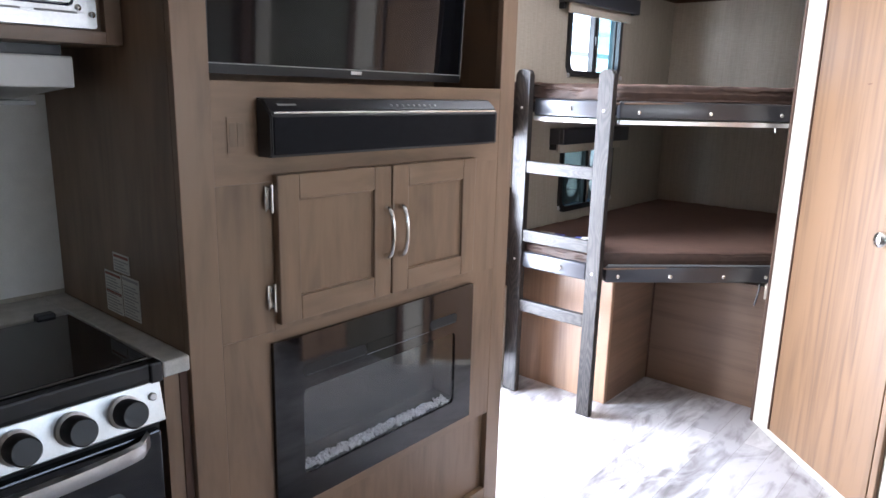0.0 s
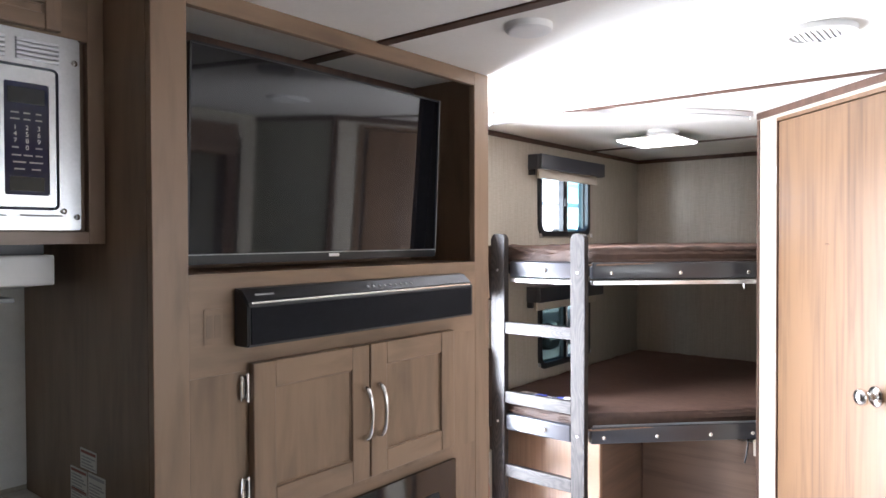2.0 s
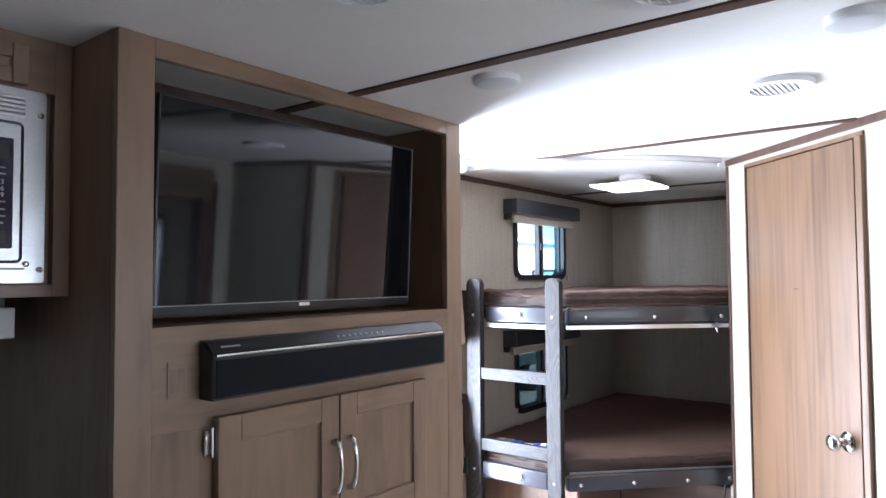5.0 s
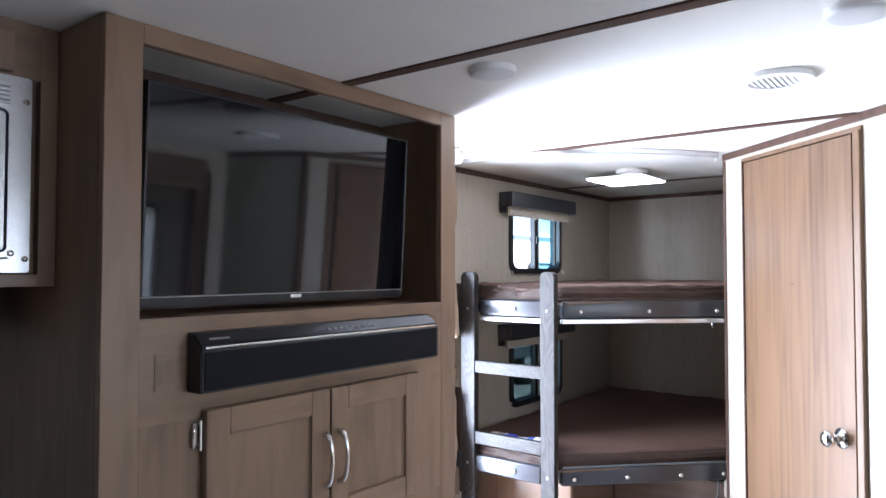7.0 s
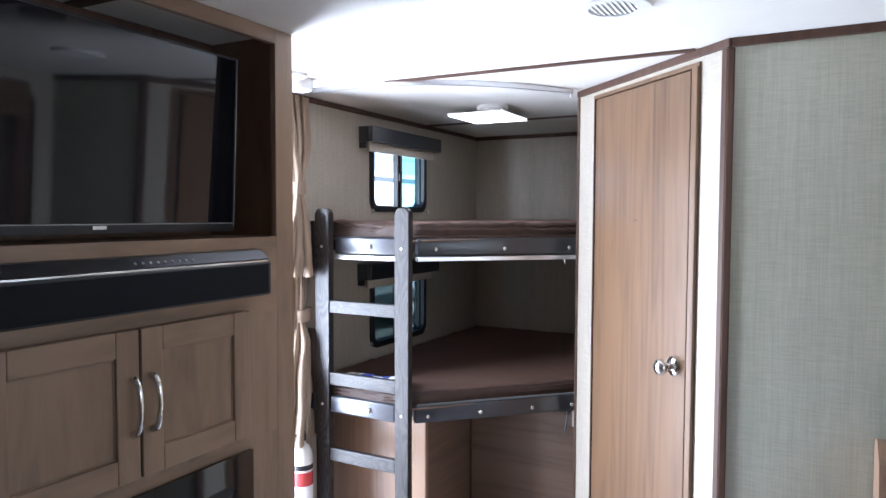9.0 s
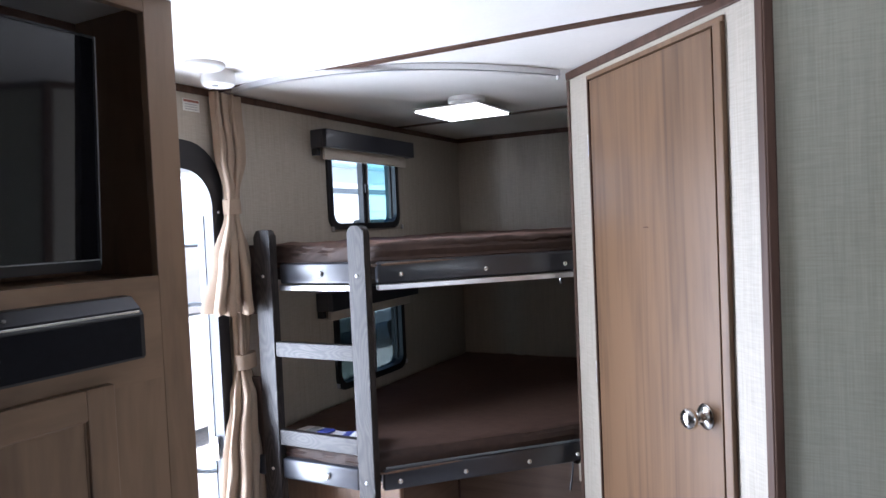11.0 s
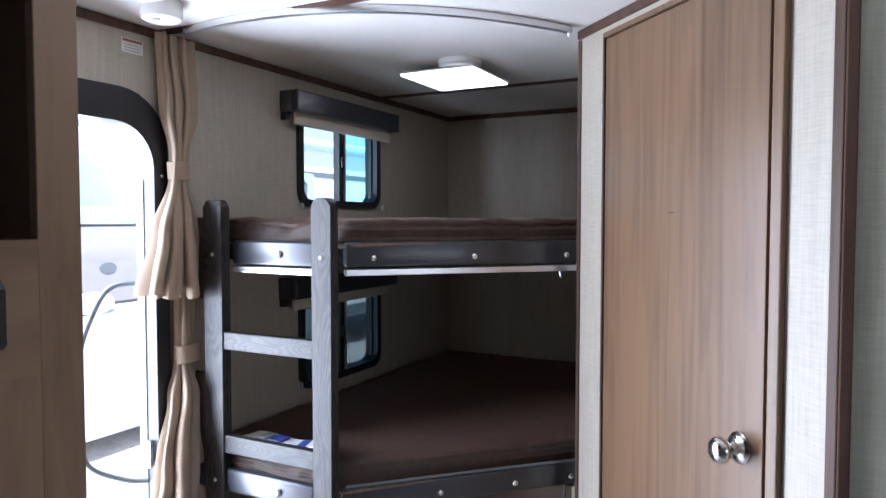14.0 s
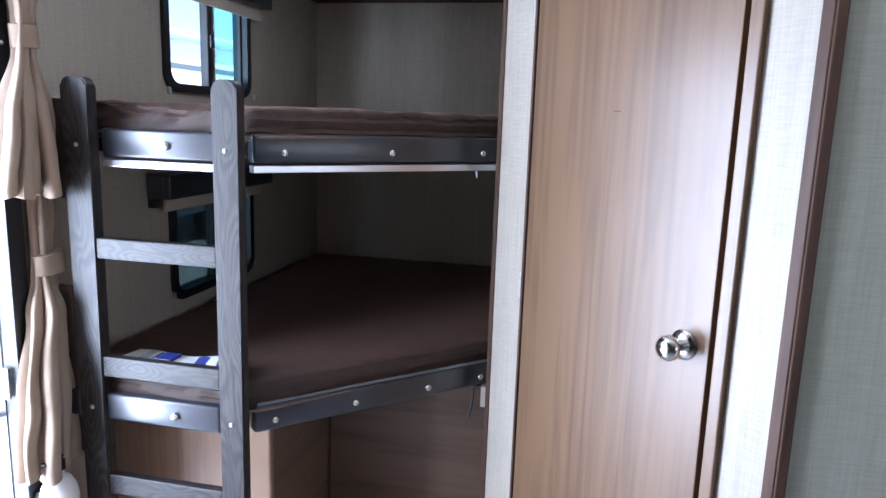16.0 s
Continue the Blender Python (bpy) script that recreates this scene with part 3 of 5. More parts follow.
def entry():
    """The open entrance: a black rounded frame round the doorway, jamb strip and latch keeper."""
    y0, y1, top = 2.165, 2.795, 1.705
    outer, inner = rounded(2.125, 2.845, -0.2, 1.8, 0.16, 8), rounded(y0, y1, -0.14, top, 0.125, 8)
    fr = tagged(part("door_2", ring(outer, inner, WALL - 0.055, WALL + 0.014, side_place), M_BLACK, None, "", True), "open entrance with rounded black door frame", "door", "", "structure")
    part("jamb", box(WALL - 0.06, WALL - 0.03, y1 - 0.003, y1 + 0.004, 0.0, 1.55, 0.001), M_STRIPE, fr, "aluminium door jamb")
    part("keeper", box(WALL - 0.03, WALL - 0.005, y1 - 0.014, y1 - 0.006, 0.70, 0.78, 0.002), M_STEEL, fr, "steel latch keeper")
    part("screw", disc_stack([(0.006, 0), (0.006, 0.003), (0.003, 0.005)], (WALL + 0.0135, 2.822, 1.56), "X", 10), M_CHROME, fr)
    part("threshold", box(WALL - 0.08, WALL + 0.01, y0, y1, -0.02, 0.006, 0.002), M_ALU, fr, "aluminium threshold")
    bar = thing("grab_handle", (WALL - 0.06, 2.79, 0.6), "folding metal grab handle beside the open entrance", "handle")
    pts = [(-1.40, 2.795, 1.24), (-1.44, 2.76, 1.245), (-1.47, 2.72, 1.225), (-1.49, 2.685, 1.15), (-1.50, 2.655, 1.05), (-1.5, 2.65, 0.9), (-1.50, 2.652, 0.79), (-1.49, 2.675, 0.715), (-1.44, 2.75, 0.665), (-1.40, 2.795, 0.655)]
    sm = []
    ends = [pts[0]] + pts + [pts[-1]]
    for k in range(len(pts) - 1):
        a, b, c, d = (Vector(p) for p in ends[k:k + 4])
        for j in range(6):
            u = j / 6
            sm.append(tuple(0.5 * (2 * b + (c - a) * u + (2 * a - 5 * b + 4 * c - d) * u * u + (3 * b - a - 3 * c + d) * u ** 3)))
    sm.append(pts[-1])
    part("bar", rod(sm, 0.008, None, 12), M_STRIPE, bar, "", True)
    part("grip", rod([(-1.5, 2.651, 1.02), (-1.5, 2.65, 0.82)], 0.011, None, 12), M_STRIPE, bar, "grey foam grip", True)
    note = thing("warning_label", (WALL, 2.74, 1.905), "small white warning label stuck on the wall", "label")
    part("sheet", box(WALL + 0.0005, WALL + 0.0015, 2.705, 2.775, 1.9, 1.94), M_AGED, note)
    part("heading_bar", box(WALL + 0.0015, WALL + 0.002, 2.708, 2.772, 1.93, 1.938), M_RUST, note)
    for k in range(3):
        part("text_bar", box(WALL + 0.0015, WALL + 0.002, 2.712, 2.765, 1.905 + 0.008 * k, 1.908 + 0.008 * k), M_INK, note)


entry()


def dinette_window():
    out, inn = rounded(0.74, 2.26, 0.94, 1.59, 0.07), rounded(0.78, 2.22, 0.98, 1.55, 0.05)
    win = tagged(part("window_3", ring(out, inn, SLIDE - 0.012, SLIDE + 0.04, side_place), M_BLACK), "wide slide-out window with rounded black frame", "window", "", "structure")
    p = part("pane", box(SLIDE + 0.018, SLIDE + 0.022, 0.76, 2.24, 0.96, 1.57), M_GLASS, win)
    p.visible_shadow = False


dinette_window()


def slide_end_window():
    place = lambda u, v, d: (u, d, v)
    win = part("window_4", ring(rounded(1.405, 1.795, 0.985, 1.675, 0.06), rounded(1.435, 1.765, 1.015, 1.645, 0.045), 2.608, 2.66, place), M_BLACK)
    tagged(win, "narrow slide-out end window with black frame", "window", "", "structure")
    p = part("pane", box(1.42, 1.78, 2.636, 2.64, 1.0, 1.66), M_GLASS, win)
    p.visible_shadow = False


slide_end_window()


# ---- ceiling fixtures ----
def round_fixture(name, x, y, r, h, label, category, group=""):
    f = thing(name, (x, y, TOP), label, category, group)
    part("housing", disc_stack([(r, 0.0), (r, -h * 0.4), (r * 0.96, -h * 0.6)], (x, y, TOP), "Z", 40), M_WHITE, f, "", True)
    lens = [(r * 0.94 * math.cos(radians(15 * k)), -h * 0.6 - h * 0.4 * math.sin(radians(15 * k))) for k in range(6)]
    part("lens", disc_stack(lens, (x, y, TOP), "Z", 40), M_LENS, f, "frosted domed lens", True)
    return f


for px, py in ((-0.361, 1.768), (0.392, 1.852)):
    round_fixture("puck_light", px, py, 0.058, 0.024, "round white domed ceiling puck light, switched off", "ceiling light", "ceiling puck lights")
round_fixture("puck_light", -1.107, 2.556, 0.064, 0.018, "flat round white ceiling light near the entrance, switched off", "ceiling light", "ceiling puck lights")


def smoke_alarm():
    f = thing("smoke_alarm", (-1.142, 2.65, TOP), "round white smoke alarm on the ceiling", "smoke alarm")
    part("housing", disc_stack([(0.05, 0), (0.052, -0.03), (0.048, -0.042), (0.039, -0.047)], (-1.142, 2.65, TOP), "Z", 40), M_WHITE, f, "", True)
    part("test_button", disc_stack([(0.01, 0), (0.01, -0.004)], (-1.132, 2.625, TOP - 0.046), "Z", 16), M_INK, f)


smoke_alarm()


def air_vent(x, y, r):
    f = thing("air_vent", (x, y, TOP), "round white slatted ceiling air vent", "vent", "ceiling air vents")
    out = [(r * math.cos(a), r * math.sin(a)) for a in (2 * math.pi * k / 40 for k in range(40))]
    inn = [(0.68 * u, 0.68 * v) for u, v in out]
    part("vent_ring", ring(out, inn, 0, -0.014, lambda u, v, d: (x + u, y + v, TOP + d)), M_WHITE, f, "", True)
    part("backing", disc_stack([(0.7 * r, 0), (0.7 * r, -0.003)], (x, y, TOP), "Z", 32), M_AGED, f, "shaded vent throat")
    for k in range(-4, 5):
        o = 0.0145 * k * r / 0.1
        half = math.sqrt(max(0.0, (0.68 * r) ** 2 - o * o))
        m = Matrix.Translation((x + o, y, TOP - 0.009)) @ Matrix.Rotation(radians(20), 4, "Y")
        part("slat", box(-0.0065, 0.0065, -half, half, -0.001, 0.001, 0, m), M_WHITE, f)


for vx, vy in ((0.163, 2.265), (0.165, 1.492), (-0.238, 1.168)):
    air_vent(vx, vy, 0.09)


def bunk_light():
    f = thing("ceiling_light", (-0.82, 3.7, TOP), "square white ceiling light, switched on, over the bunks", "ceiling light")
    part("mounting_base", disc_stack([(0.075, 0.0), (0.075, -0.016), (0.066, -0.024)], (-0.74, 3.57, TOP), "Z", 36), M_WHITE, f, "round white mounting base", True)
    part("frame", box(-0.97, -0.675, 3.54, 3.87, TOP - 0.030, TOP - 0.024, 0.002), M_WHITE, f)
    part("diffuser", box(-0.965, -0.68, 3.545, 3.865, TOP - 0.038, TOP - 0.03, 0.003, None, None, 3), M_LED, f, "glowing white diffuser")
    part("spacer", box(-0.9, -0.75, 3.66, 3.79, TOP - 0.024, TOP), M_WHITE, f)


bunk_light()


def curtain_track():
    t = thing("curtain_track", (-0.8, 2.95, TOP), "curved aluminium curtain track on the ceiling", "curtain track")
    pts = []
    a, b, c = Vector((-1.27, 2.845, 0)), Vector((-0.62, 2.7, 0)), Vector((-0.276, 3.33, 0))
    for k in range(25):
        s = k / 24
        p = a * (1 - s) ** 2 + b * 2 * s * (1 - s) + c * s * s
        pts.append((p.x, p.y + 0.0, TOP - 0.014))
    own = bmesh.new()
    rows = []
    for i, p in enumerate(pts):
        d = (Vector(pts[min(i + 1, 24)]) - Vector(pts[max(i - 1, 0)])).normalized()
        s = Vector((-d.y, d.x, 0)) * 0.009
        q = Vector(p)
        rows.append([own.verts.new(q + s + Vector((0, 0, h1))) if k < 2 else own.verts.new(q - s + Vector((0, 0, h1))) for k, h1 in enumerate((0.012, -0.006, -0.006, 0.012))])
    for r0, r1 in zip(rows, rows[1:]):
        for k in range(4):
            own.faces.new((r0[k], r0[(k + 1) % 4], r1[(k + 1) % 4], r1[k]))
    own.faces.new(rows[0])
    own.faces.new(rows[-1])
    part("rail", own, M_ALU, t)
    part("end_stop", box(-0.282, -0.275, 3.32, 3.327, TOP - 0.034, TOP - 0.02, 0.001), M_WHITE, t)


curtain_track()


# ---- entertainment cabinet ----
def entertainment_cabinet():
    """A full-height cabinet whose top niche is open to the ceiling."""
    c = thing("entertainment_cabinet", ((FACE + WALL) / 2, (Y_CAB0 + Y_CAB1) / 2, 0), "taupe wood-grain entertainment cabinet with open screen niche", "cabinet")
    f0, f1, t = FACE - 0.02, FACE, Y_CAB0
    zn0, zn1, yl, yr = 1.402, 1.943, 1.096, 2.055
    part("side_panel", box(WALL + 0.002, f0, t, t + 0.018, 0, TOP - 0.001), M_CAB, c)
    part("side_panel", box(WALL + 0.002, f0, Y_CAB1 - 0.018, Y_CAB1, 0, TOP - 0.001), M_CAB, c)
    part("stile", box(f0, f1, t, yl, 0, TOP - 0.001, 0.002), M_CAB, c)
    part("stile", box(f0, f1, yr, Y_CAB1, 0, TOP - 0.001, 0.002), M_CAB, c)
    part("rail", box(f0, f1, yl, yr, zn1, TOP - 0.001, 0.002), M_CABH, c)
    part("front_panel", box(f0, f1 - 0.001, yl, yr, 1.1915, zn0), M_CABH, c)
    part("front_panel", box(f0, f1 - 0.0016, yl + 0.0006, 1.232, 0.8505, 1.191), M_CAB, c)
    part("front_panel", box(f0, f1 - 0.001, 1.232, yr, 0.85, 1.1915), M_CAB, c)
    part("front_panel", box(f0, f1 - 0.001, yl + 0.0004, 1.225, 0.355, 0.85), M_CAB, c)
    part("front_panel", box(f0, f1 - 0.001, 1.93, yr, 0.355, 0.85), M_CAB, c)
    part("front_panel", box(f0, f1 - 0.001, 1.225, 1.93, 0.355, 0.40), M_CABH, c)
    part("front_panel", box(f0, f1 - 0.001, 1.225, 1.93, 0.81, 0.85), M_CABH, c)
    part("toe_rail", box(f0, f1, yl, yr, 0.0, 0.075, 0.002), M_CABH, c)
    part("niche_floor", box(-1.05, f1 - 0.003, yl - 0.05, Y_CAB1 - 0.018, zn0 - 0.02, zn0 - 0.001), M_CAB, c)
    part("niche_back", box(-1.062, -1.05, t + 0.018, Y_CAB1 - 0.018, zn0 - 0.02, TOP - 0.001), M_CAB, c)
    part("niche_cornice", box(-1.05, -1.032, t + 0.018, Y_CAB1 - 0.018, TOP - 0.026, TOP - 0.001, 0.002), M_TRIM, c)
    part("niche_batten", box(-1.03, FACE - 0.021, 1.631, 1.669, TOP - 0.006, TOP - 0.001), M_TRIM, c)
    # recessed drop door at the foot
    part("lower_door", box(f0 - 0.014, f0 - 0.002, yl - 0.03, yr + 0.03, 0.07, 0.36, 0.001), M_CAB, c)
    pull = rod([(FACE - 0.02, 1.30, 0.30), (FACE + 0.012, 1.305, 0.302), (FACE + 0.012, 1.395, 0.302), (FACE - 0.02, 1.40, 0.30)], 0.006, None, 8)
    part("pull", pull, M_BLACK, c, "black bar pull")
    # two shaker doors
    for a, b, hy in ((1.232, 1.578, 1.556), (1.584, 1.924, 1.607)):
        d = frame_door(c, "cabinet_door", FACE + 0.001, a, b, 0.868, 1.207, M_CAB, 0.058, 0.021, M_CABH)
        arch_handle(d, FACE + 0.021, hy, 0.975, 1.1)
    for z0, z1 in ((1.125, 1.187), (0.9, 0.965)):
        h = box(FACE + 0.0005, FACE + 0.003, 1.21, 1.226, z0 + 0.006, z1 - 0.006, 0.001)
        rod([(FACE + 0.008, 1.226, z0), (FACE + 0.008, 1.226, z1)], 0.0042, h, 10)
        rod([(FACE + 0.002, 1.214, z0 + 0.004), (FACE + 0.009, 1.208, (z0 + z1) / 2), (FACE + 0.002, 1.214, z1 - 0.004)], 0.0028, h, 8)
        part("hinge", h, M_CHROME, c, "chrome cabinet hinge")
    part("switch_plate", box(FACE, FACE + 0.0012, 1.128, 1.172, 1.258, 1.33), M_CAB, c)
    for k in range(2):
        part("switch", box(FACE + 0.0012, FACE + 0.002, 1.133 + 0.018 * k, 1.148 + 0.018 * k, 1.27, 1.318), M_CAB, c)


entertainment_cabinet()


def television():
    """A television on a bracket, leaning a little forward and turned towards the aisle."""
    tv = thing("television", (-0.845, 1.588, 1.434), "flat black television with glossy screen, switched off", "television")
    m = Matrix.Translation((-0.845, 1.588, 1.666)) @ Matrix.Rotation(radians(1.1), 4, "Z") @ Matrix.Rotation(radians(2.6), 4, "Y")
    w, h = 0.4305, 0.237
    lean = lambda u, v, d: m @ Vector((d, u, v))
    # black edge runs 12 mm lower, in place of niche shade below the screen
    out, inn = rounded(-w, w, -h - 0.012, h, 0.006, 2), rounded(-w + 0.005, w - 0.005, -h + 0.012, h - 0.005, 0.002, 2)
    part("bezel", ring(out, inn, -0.045, 0.0, lean), M_BLACK, tv)
    part("screen", box(-0.026, -0.003, -w + 0.005, w - 0.005, -h + 0.012, h - 0.005, 0, m), M_SCREEN, tv)
    part("bezel_strip", box(-0.001, 0.002, -w + 0.001, w - 0.001, -h + 0.009, -h + 0.0112, 0, m), M_INK, tv, "thin silver lower edge")
    part("bezel_strip", box(-0.03, 0.0012, w - 0.0012, w + 0.0008, -h, h, 0, m), M_INK, tv, "thin silver side edge")
    part("badge", box(0.0, 0.0025, -0.018, 0.018, -h - 0.002, -h + 0.0065, 0.001, m), M_ALU, tv, "small silver badge")
    part("housing", box(-0.085, -0.027, -0.33, 0.33, -0.2, 0.17, 0.012, m), M_BLACK, tv)
    part("wall_bracket", box(-1.05, -0.91, 1.5, 1.68, 1.6, 1.72, 0.004), M_BLACK, tv, "black wall bracket")


television()


def sound_bar():
    s = thing("sound_bar", (FACE, 1.58, 1.248), "long black sound bar with brushed top strip", "sound bar")
    x0, x1, y0, y1 = FACE + 0.001, FACE + 0.052, 1.198, 1.975
    own = bmesh.new()
    line = [(x0, 1.248), (x1 - 0.006, 1.248), (x1, 1.253), (x1, 1.334), (x1 - 0.006, 1.342), (x0 + 0.016, 1.368), (x0, 1.37)]
    a = [own.verts.new((x, y0, z)) for x, z in line]
    b = [own.verts.new((x, y1, z)) for x, z in line]
    own.faces.new(a)
    own.faces.new(b)
    for k in range(len(line)):
        j = (k + 1) % len(line)
        own.faces.new((a[k], a[j], b[j], b[k]))
    bmesh.ops.bevel(own, geom=[e for e in own.edges if abs(e.verts[0].co.y - e.verts[1].co.y) < 1e-6], offset=0.003, segments=2, affect="EDGES")
    part("body", own, M_BLACK, s)
    part("grille", box(x1 - 0.002, x1 + 0.003, y0 + 0.006, y1 - 0.012, 1.254, 1.332, 0.002), M_FABRIC, s, "black cloth grille")
    tilt = math.atan2(1.342 - 1.368, (x1 - 0.006) - (x0 + 0.016))
    m = Matrix.Translation(((x0 + x1) / 2 + 0.005, 0, 1.355)) @ Matrix.Rotation(-tilt, 4, "Y")
    part("top_strip", box(-0.017, 0.017, y0 + 0.004, y1 - 0.004, 0.0005, 0.0025, 0, m), plain("graphite", (0.045, 0.045, 0.05), 0.3, 0.6, 0, 90, 0.1), s, "graphite control strip")
    part("silver_line", box(x1 - 0.009, x1 - 0.003, y0 + 0.012, y1 - 0.008, 1.3375, 1.3425, 0.001), M_CHROME, s, "thin silver line")
    for k in range(9):
        part("button", disc_stack([(0.0035, 0), (0.0035, 0.002)], (0.004, 1.56 + 0.02 * k, 0.0025), "Z", 10, None, m), M_INK, s)
    part("badge", box(-0.0015, 0.0035, y0 + 0.03, y0 + 0.078, 0.0025, 0.0032, 0, m), M_INK, s, "pale maker's badge")


sound_bar()


def fireplace():
    x = FACE
    f = thing("electric_fireplace", (x, 1.575, 0.39), "black glass electric fireplace with clear crystal bed", "fireplace")
    y0, y1, z0, z1 = 1.215, 1.942, 0.39, 0.825
    out, inn = rounded(y0, y1, z0, z1, 0.003, 4), rounded(1.296, 1.862, 0.462, 0.688, 0.014, 4)
    part("front_glass", ring(out, inn, x + 0.001, x + 0.012, side_place), M_GLOSS, f, "black glass surround")
    part("glass_pane", box(x + 0.006, x + 0.009, 1.29, 1.868, 0.456, 0.694), M_SMOKED, f, "smoked glass pane")
    bm = box(x - 0.12, x - 0.115, 1.24, 1.92, 0.41, 0.80)
    box(x - 0.12, x - 0.001, 1.24, 1.92, 0.41, 0.452, 0, None, bm)
    box(x - 0.12, x - 0.001, 1.24, 1.25, 0.41, 0.80, 0, None, bm)
    box(x - 0.12, x - 0.001, 1.91, 1.92, 0.41, 0.80, 0, None, bm)
    box(x - 0.12, x - 0.001, 1.24, 1.92, 0.79, 0.80, 0, None, bm)
    part("firebox", bm, M_EMBER, f, "dark grey firebox")
    for a, b in ((1.296, 1.5), (1.745, 1.866)):
        part("heater_slot", slab(rounded(a, b, 0.72, 0.75, 0.013, 4), x + 0.012, x + 0.0126, side_place), M_TYRE, f, "recessed black heater outlet")
        part("slot_lip", box(x + 0.0126, x + 0.0136, a + 0.01, b - 0.006, 0.7205, 0.7235), M_BLACK, f)
    part("control_panel", box(x + 0.012, x + 0.0128, 1.502, 1.743, 0.72, 0.75), M_GLOSS, f, "glossy touch panel")
    part("panel_edge", box(x + 0.0128, x + 0.0133, 1.502, 1.743, 0.7195, 0.7207), M_STRIPE, f)
    rnd = random.Random(5)
    bm = bmesh.new()
    for k in range(640):
        own = bmesh.new()
        bmesh.ops.create_icosphere(own, subdivisions=1, radius=rnd.uniform(0.0032, 0.0056))
        for v in own.verts:
            v.co += Vector((rnd.uniform(-1, 1), rnd.uniform(-1, 1), rnd.uniform(-1, 1))) * 0.0018
        own.transform(pose(x - rnd.uniform(0.006, 0.034), rnd.uniform(1.30, 1.858), 0.46 + rnd.uniform(0.0, 0.013), rnd.uniform(0, 180), rnd.uniform(0, 180), 0))
        merge(bm, own)
    part("crystal_bed", bm, M_CRYSTAL, f, "clear glass crystals")["kind"] = "stuff"


fireplace()


# ---- kitchen ----
def kitchen():
    base = thing("base_cabinet", (-1.0, 0.98, 0), "narrow taupe wood-grain base cabinet beside the range", "cabinet")
    part("body", box(WALL + 0.002, FACE - 0.015, 0.968, Y_CAB0 - 0.001, 0.0, 0.818), M_CAB, base)
    part("edge_strip", box(FACE - 0.035, FACE - 0.012, 1.0, Y_CAB0 - 0.001, 0.0, 0.818, 0.002), M_TRIM, base)
    base2 = thing("base_cabinet", (-1.0, 0.1, 0), "taupe wood-grain kitchen base cabinet", "cabinet")
    part("body", box(WALL + 0.002, FACE - 0.015, -0.6, 0.425, 0.0, 0.818, 0.002), M_CAB, base2)
    top = thing("worktop", (-1.0, 0.3, 0.83), "speckled grey laminate worktop", "worktop")
    bm = box(WALL + 0.001, -0.735, 0.962, Y_CAB0 - 0.0005, 0.831, 0.865, 0.004)
    part("slab", bm, M_COUNT, top)
    part("slab", box(WALL + 0.001, -1.19, 0.431, 0.961, 0.831, 0.865, 0.003), M_COUNT, top)
    part("slab", box(WALL + 0.001, -0.735, -0.6, 0.43, 0.831, 0.865, 0.004), M_COUNT, top)

    r = thing("range", (-0.95, 0.7, 0), "stainless steel gas range with black knobs and glass lid", "range")
    y0, y1 = 0.434, 0.96
    part("body", box(-1.185, -0.762, y0, y1, 0.012, 0.825, 0.003), M_BLACK, r)
    part("cooktop_lid", box(-1.15, -0.765, y0 + 0.01, y1 - 0.012, 0.861, 0.873, 0.004), M_GLOSS, r, "black glass cooktop lid")
    part("lid_frame", box(-1.185, -0.742, y0, y1 - 0.002, 0.827, 0.859, 0.005), M_BLACK, r)
    part("front_lip", box(-0.762, -0.738, y0, y1 - 0.002, 0.833, 0.869, 0.005), M_BLACK, r)
    part("corner_cap", box(-0.77, -0.732, y1 - 0.026, y1, 0.827, 0.869, 0.004), M_BLACK, r)
    for y in (0.55, 0.9):
        part("hinge", box(-1.18, -1.15, y - 0.02, y + 0.02, 0.859, 0.881, 0.004), M_BLACK, r)
    tilt = Matrix.Translation((-0.748, 0, 0.827)) @ Matrix.Rotation(radians(-12), 4, "Y")
    part("control_panel", box(-0.012, 0.0, y0, y1 - 0.001, -0.085, 0.0, 0.003, tilt), M_STEEL, r, "brushed steel control panel")
    for y in (0.693, 0.786, 0.88):
        k = part("knob", disc_stack([(0.032, 0.0), (0.032, 0.01), (0.026, 0.013)], (0.0, y, -0.042), "X", 28, None, tilt), M_STEEL, r, "steel knob collar", True)
        part("grip", disc_stack([(0.027, 0.012), (0.026, 0.05), (0.023, 0.054)], (0.0, y, -0.042), "X", 28, None, tilt), M_BLACK, k, "black control knob", True)
    part("igniter", disc_stack([(0.008, 0.0), (0.008, 0.006), (0.006, 0.008)], (0.0, 0.938, -0.03), "X", 16, None, tilt), M_WHITE, r, "white igniter button")
    part("oven_door", box(-0.765, -0.742, y0 + 0.004, y1 - 0.008, 0.18, 0.722, 0.004), M_GLOSS, r, "black glass oven door")
    part("oven_window", slab(rounded(0.50, 0.87, 0.36, 0.62, 0.02), -0.742, -0.741, side_place), M_EMBER, r, "dark oven window")
    bow = [(-0.742 + 0.052 * math.sin(math.pi * k / 16) ** 0.3, y0 + 0.02 + (y1 - y0 - 0.055) * k / 16, 0.708) for k in range(17)]
    own = bmesh.new()
    rows = [[own.verts.new((px + dx, py, pz + dz)) for dx, dz in ((-0.006, -0.018), (0.005, -0.014), (0.007, 0.0), (0.005, 0.014), (-0.006, 0.018))] for px, py, pz in bow]
    for a, b in zip(rows, rows[1:]):
        for k in range(5):
            own.faces.new((a[k], a[(k + 1) % 5], b[(k + 1) % 5], b[k]))
    own.faces.new(rows[0])
    own.faces.new(rows[-1])
    part("oven_handle", own, M_STEEL, r, "bowed steel oven handle", True)
